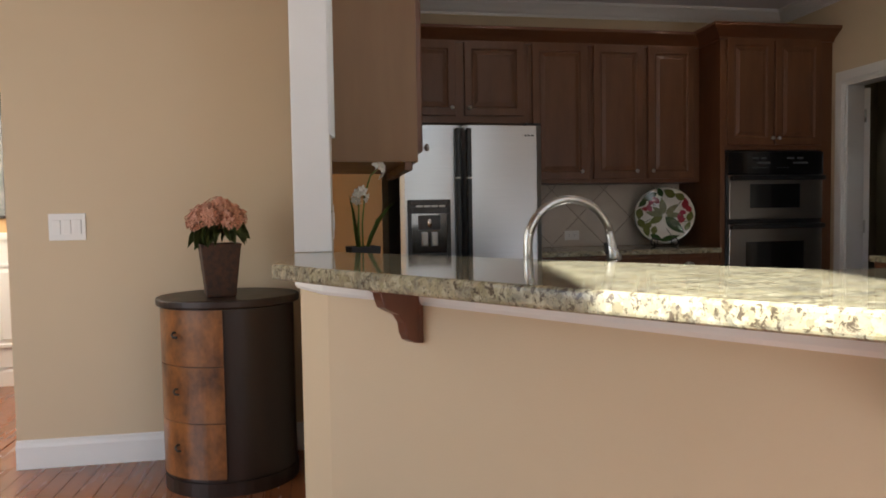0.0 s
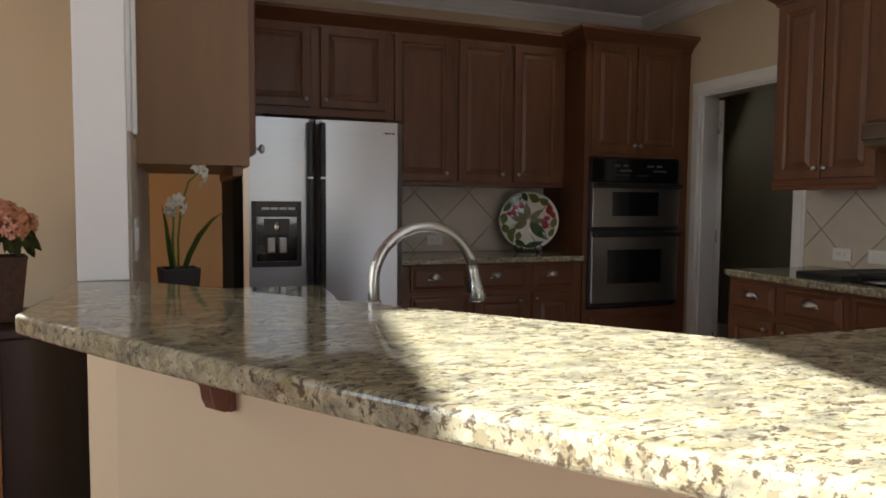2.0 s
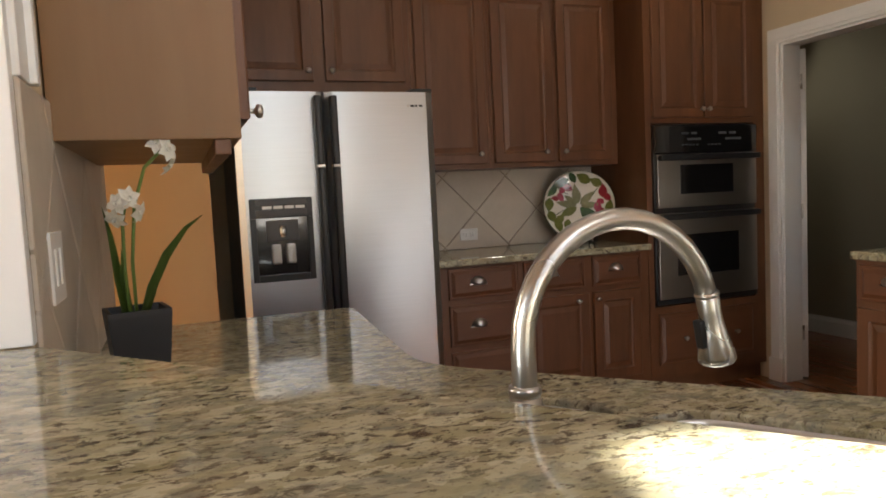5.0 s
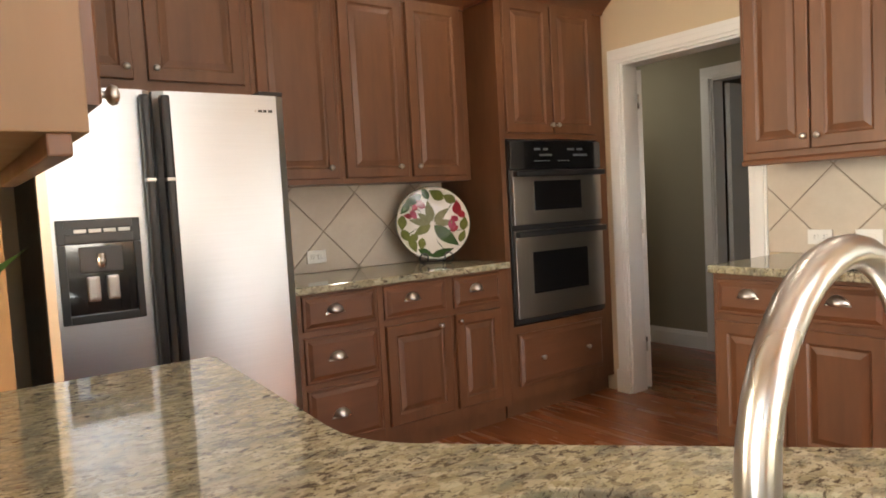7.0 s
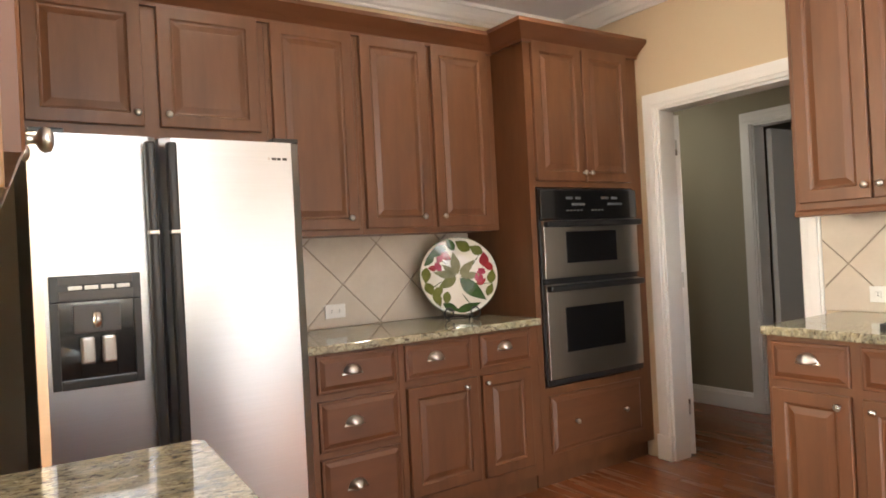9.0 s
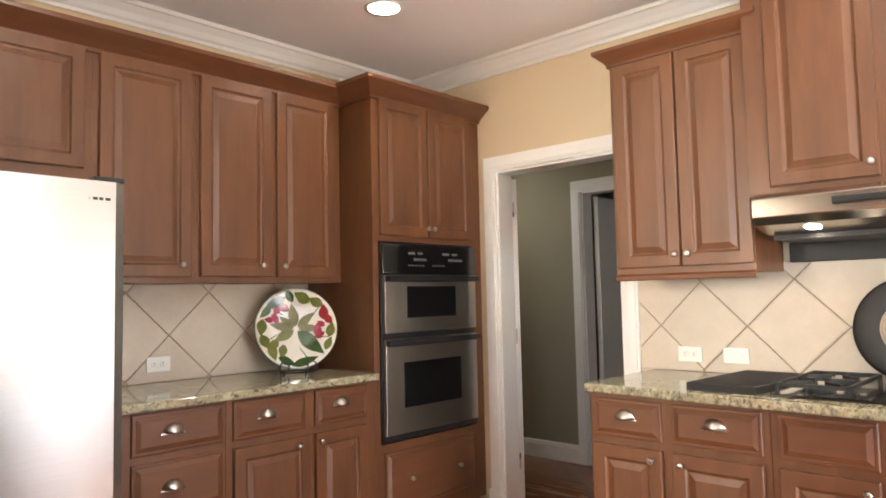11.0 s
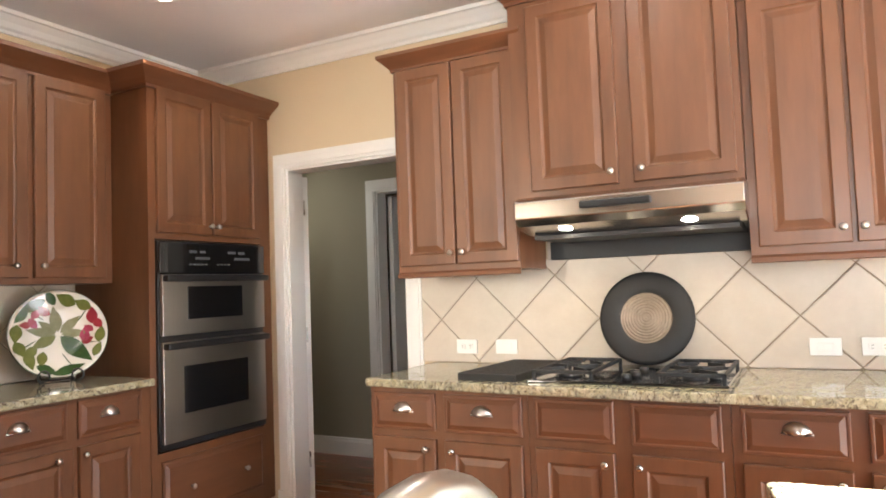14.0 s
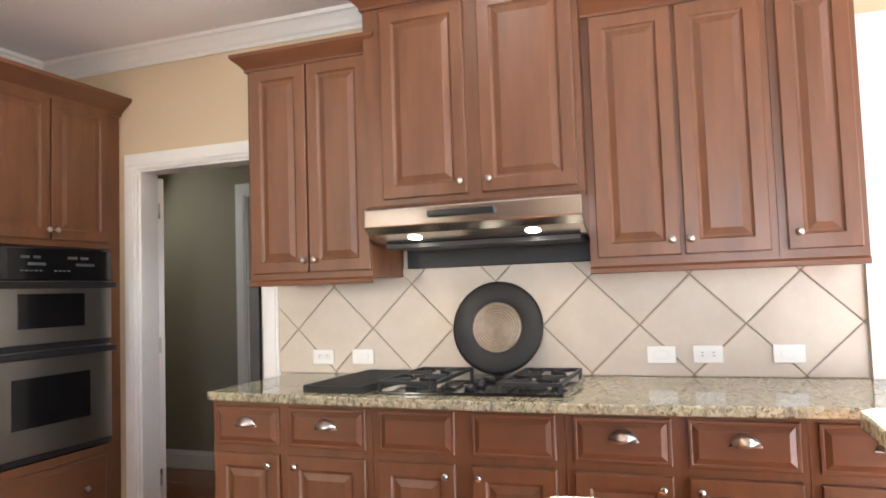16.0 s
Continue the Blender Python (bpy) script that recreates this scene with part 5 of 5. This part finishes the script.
# ceiling lamps: the first is known, the other three are added out of view
for k, (x, y) in enumerate(((2.69, 4.395), (1.3, 4.2), (2.75, 2.4), (1.5, 2.7))):
    can = thing("recessed_light", "lit recessed can light in the ceiling", "ceiling light", group="recessed ceiling lights", at=(x, y, CEILING))
    part("trim_ring", lathe([(0.075, 0.0), (0.098, 0.0), (0.096, -0.008), (0.078, -0.006)], 36), WHITE, can, smooth=True)
    part("lens", lathe([(0.0, -0.003), (0.076, -0.003), (0.076, 0.0), (0.0, 0.0)], 30), LIGHTGLOW, can, "glowing lens")
    lamp("can_lamp", "SPOT", look((x, y, CEILING - 0.02), (x, y, 0)), 0.25, (1.0, 0.86, 0.68), spot=radians(100), radius=0.06)

# ---- pieces of the setting: tiles and planks ----


def clip(poly, axis, lim, keep):
    """Cut a polygon of (a, b) by a straight limit."""
    out = []
    for i in range(len(poly)):
        p, q = poly[i], poly[(i + 1) % len(poly)]
        ip, iq = keep * (p[axis] - lim) >= 0, keep * (q[axis] - lim) >= 0
        if ip:
            out.append(p)
        if ip != iq:
            t = (lim - p[axis]) / (q[axis] - p[axis])
            out.append((p[0] + (q[0] - p[0]) * t, p[1] + (q[1] - p[1]) * t))
    return out


def backsplash(name, label, m, a0, a1, z0, z1, node_a, node_z, diag):
    """Diagonal tiles clipped to a strip of wall; across a, up z, facing -y of the pose m."""
    bed = part(name, boxed(a0, a1, -0.004, 0.0, z0, z1), GROUT)
    bed.matrix_world = m
    structure(bed, label, "backsplash")
    h = diag / 2
    g = 0.0026
    for i in range(-12, 13):
        for j in range(-4, 5):
            if (i + j) % 2 == 0:
                continue
            ca, cz = node_a + i * h, node_z + j * h
            poly = [(ca - h + g * 1.4, cz), (ca, cz - h + g * 1.4), (ca + h - g * 1.4, cz), (ca, cz + h - g * 1.4)]
            for axis, lim, keep in ((0, a0 + 0.002, 1), (0, a1 - 0.002, -1), (1, z0 + 0.002, 1), (1, z1, -1)):
                poly = clip(poly, axis, lim, keep) if len(poly) > 2 else []
            if len(poly) < 3 or max(p[0] for p in poly) - min(p[0] for p in poly) < 0.012:
                continue
            cx, cy = sum(p[0] for p in poly) / len(poly), sum(p[1] for p in poly) / len(poly)
            bm = bmesh.new()
            lift = random.uniform(-0.0004, 0.0004)
            outer = [bm.verts.new((a, -0.004, z)) for a, z in poly]
            mid = [bm.verts.new((a, -0.0085, z)) for a, z in poly]
            top = [bm.verts.new((cx + (a - cx) * 0.975, -0.0105 + lift, cy + (z - cy) * 0.975)) for a, z in poly]
            n = len(poly)
            for r0, r1 in ((outer, mid), (mid, top)):
                for k in range(n):
                    bm.faces.new((r0[k], r0[(k + 1) % n], r1[(k + 1) % n], r1[k]))
            bm.faces.new(top)
            bmesh.ops.recalc_face_normals(bm, faces=bm.faces)
            part("tile", bm, TILE, bed)


backsplash("backsplash_east", "beige stone tiles laid diagonally behind the cooktop", pose(3.70, 0, 0, 0, 0, -90), -3.603, -0.955, 0.915, 1.42, -3.066, 1.134, 0.42)
backsplash("backsplash_east_hood", "beige stone tiles under the range hood", pose(3.70, 0, 0, 0, 0, -90), -2.89, -1.96, 1.42, 1.66, -3.066, 1.134, 0.42)
backsplash("backsplash_north", "beige stone tiles laid diagonally beside the fridge", pose(0, 5.23, 0), 1.45, 2.815, 0.915, 1.40, 1.986, 1.138, 0.42)
backsplash("backsplash_west", "beige stone tiles on the wall above the counter's end", pose(0.08, 0, 0, 0, 0, 90), 2.434, 3.60, 0.915, 1.44, 2.9, 1.15, 0.42)

PW = 0.083
plank_data = {}


def plank_mesh(length):
    key = round(length, 2)
    if key not in plank_data:
        bm = bmesh.new()
        r = [[bm.verts.new(p) for p in ((d, d, z), (PW - 0.0012 - d, d, z), (PW - 0.0012 - d, key - 0.0015 - d, z), (d, key - 0.0015 - d, z))] for d, z in ((0, -0.005), (0, -0.0012), (0.0012, 0.0))]
        for a, b in zip(r, r[1:]):
            for i in range(4):
                bm.faces.new((a[i], a[(i + 1) % 4], b[(i + 1) % 4], b[i]))
        bm.faces.new(r[-1])
        me = bpy.data.meshes.new("plank")
        bm.to_mesh(me)
        bm.free()
        me.materials.append(PLANK)
        plank_data[key] = me
    return plank_data[key]


def planks(x0, x1, y0, y1, seed):
    rp = random.Random(seed)
    x = x0
    while x < x1 - 0.01:
        y, first = y0, rp.choice((0.3, 0.5, 0.7, 1.0, 1.2))
        while y < y1 - 0.02:
            ln = min(first or rp.choice((0.6, 0.9, 1.2, 1.5)), round(y1 - y, 2))
            first = 0
            ob = new("plank", plank_mesh(ln))
            ob.location = (x, y, 0)
            ob.parent = floor_base
            y += ln
        x += PW


planks(0.85, 3.70, 1.9, 4.72, 3)
planks(-1.6, -0.02, 2.4, 3.70, 4)
planks(3.76, 5.05, 2.4, 5.6, 5)
rest = bmesh.new()
for x0, x1, y0, y1 in ((-3.6, -1.6, -1.6, 6.0), (-1.6, 3.7, -1.6, 0.9), (-1.6, 0.1, 0.9, 2.4), (2.2, 3.7, 0.9, 1.9), (-1.6, 0.5, 3.70, 5.5)):
    x = x0
    while x < x1 - 0.01:
        y, first = y0, random.choice((0.3, 0.6, 0.8))
        while y < y1 - 0.02:
            ln = min(first or random.choice((0.9, 1.2, 1.5)), y1 - y)
            first = 0
            vs = [rest.verts.new(p) for p in ((x, y, 0), (x + PW - 0.0012, y, 0), (x + PW - 0.0012, y + ln - 0.0015, 0), (x, y + ln - 0.0015, 0))]
            lo = [rest.verts.new((v.co.x, v.co.y, -0.005)) for v in vs]
            rest.faces.new(vs)
            for i in range(4):
                rest.faces.new((lo[i], lo[(i + 1) % 4], vs[(i + 1) % 4], vs[i]))
            y += ln
        x += PW
rest_ob = part("planks", rest, PLANK, floor_base)
rest_ob["kind"] = "stuff"
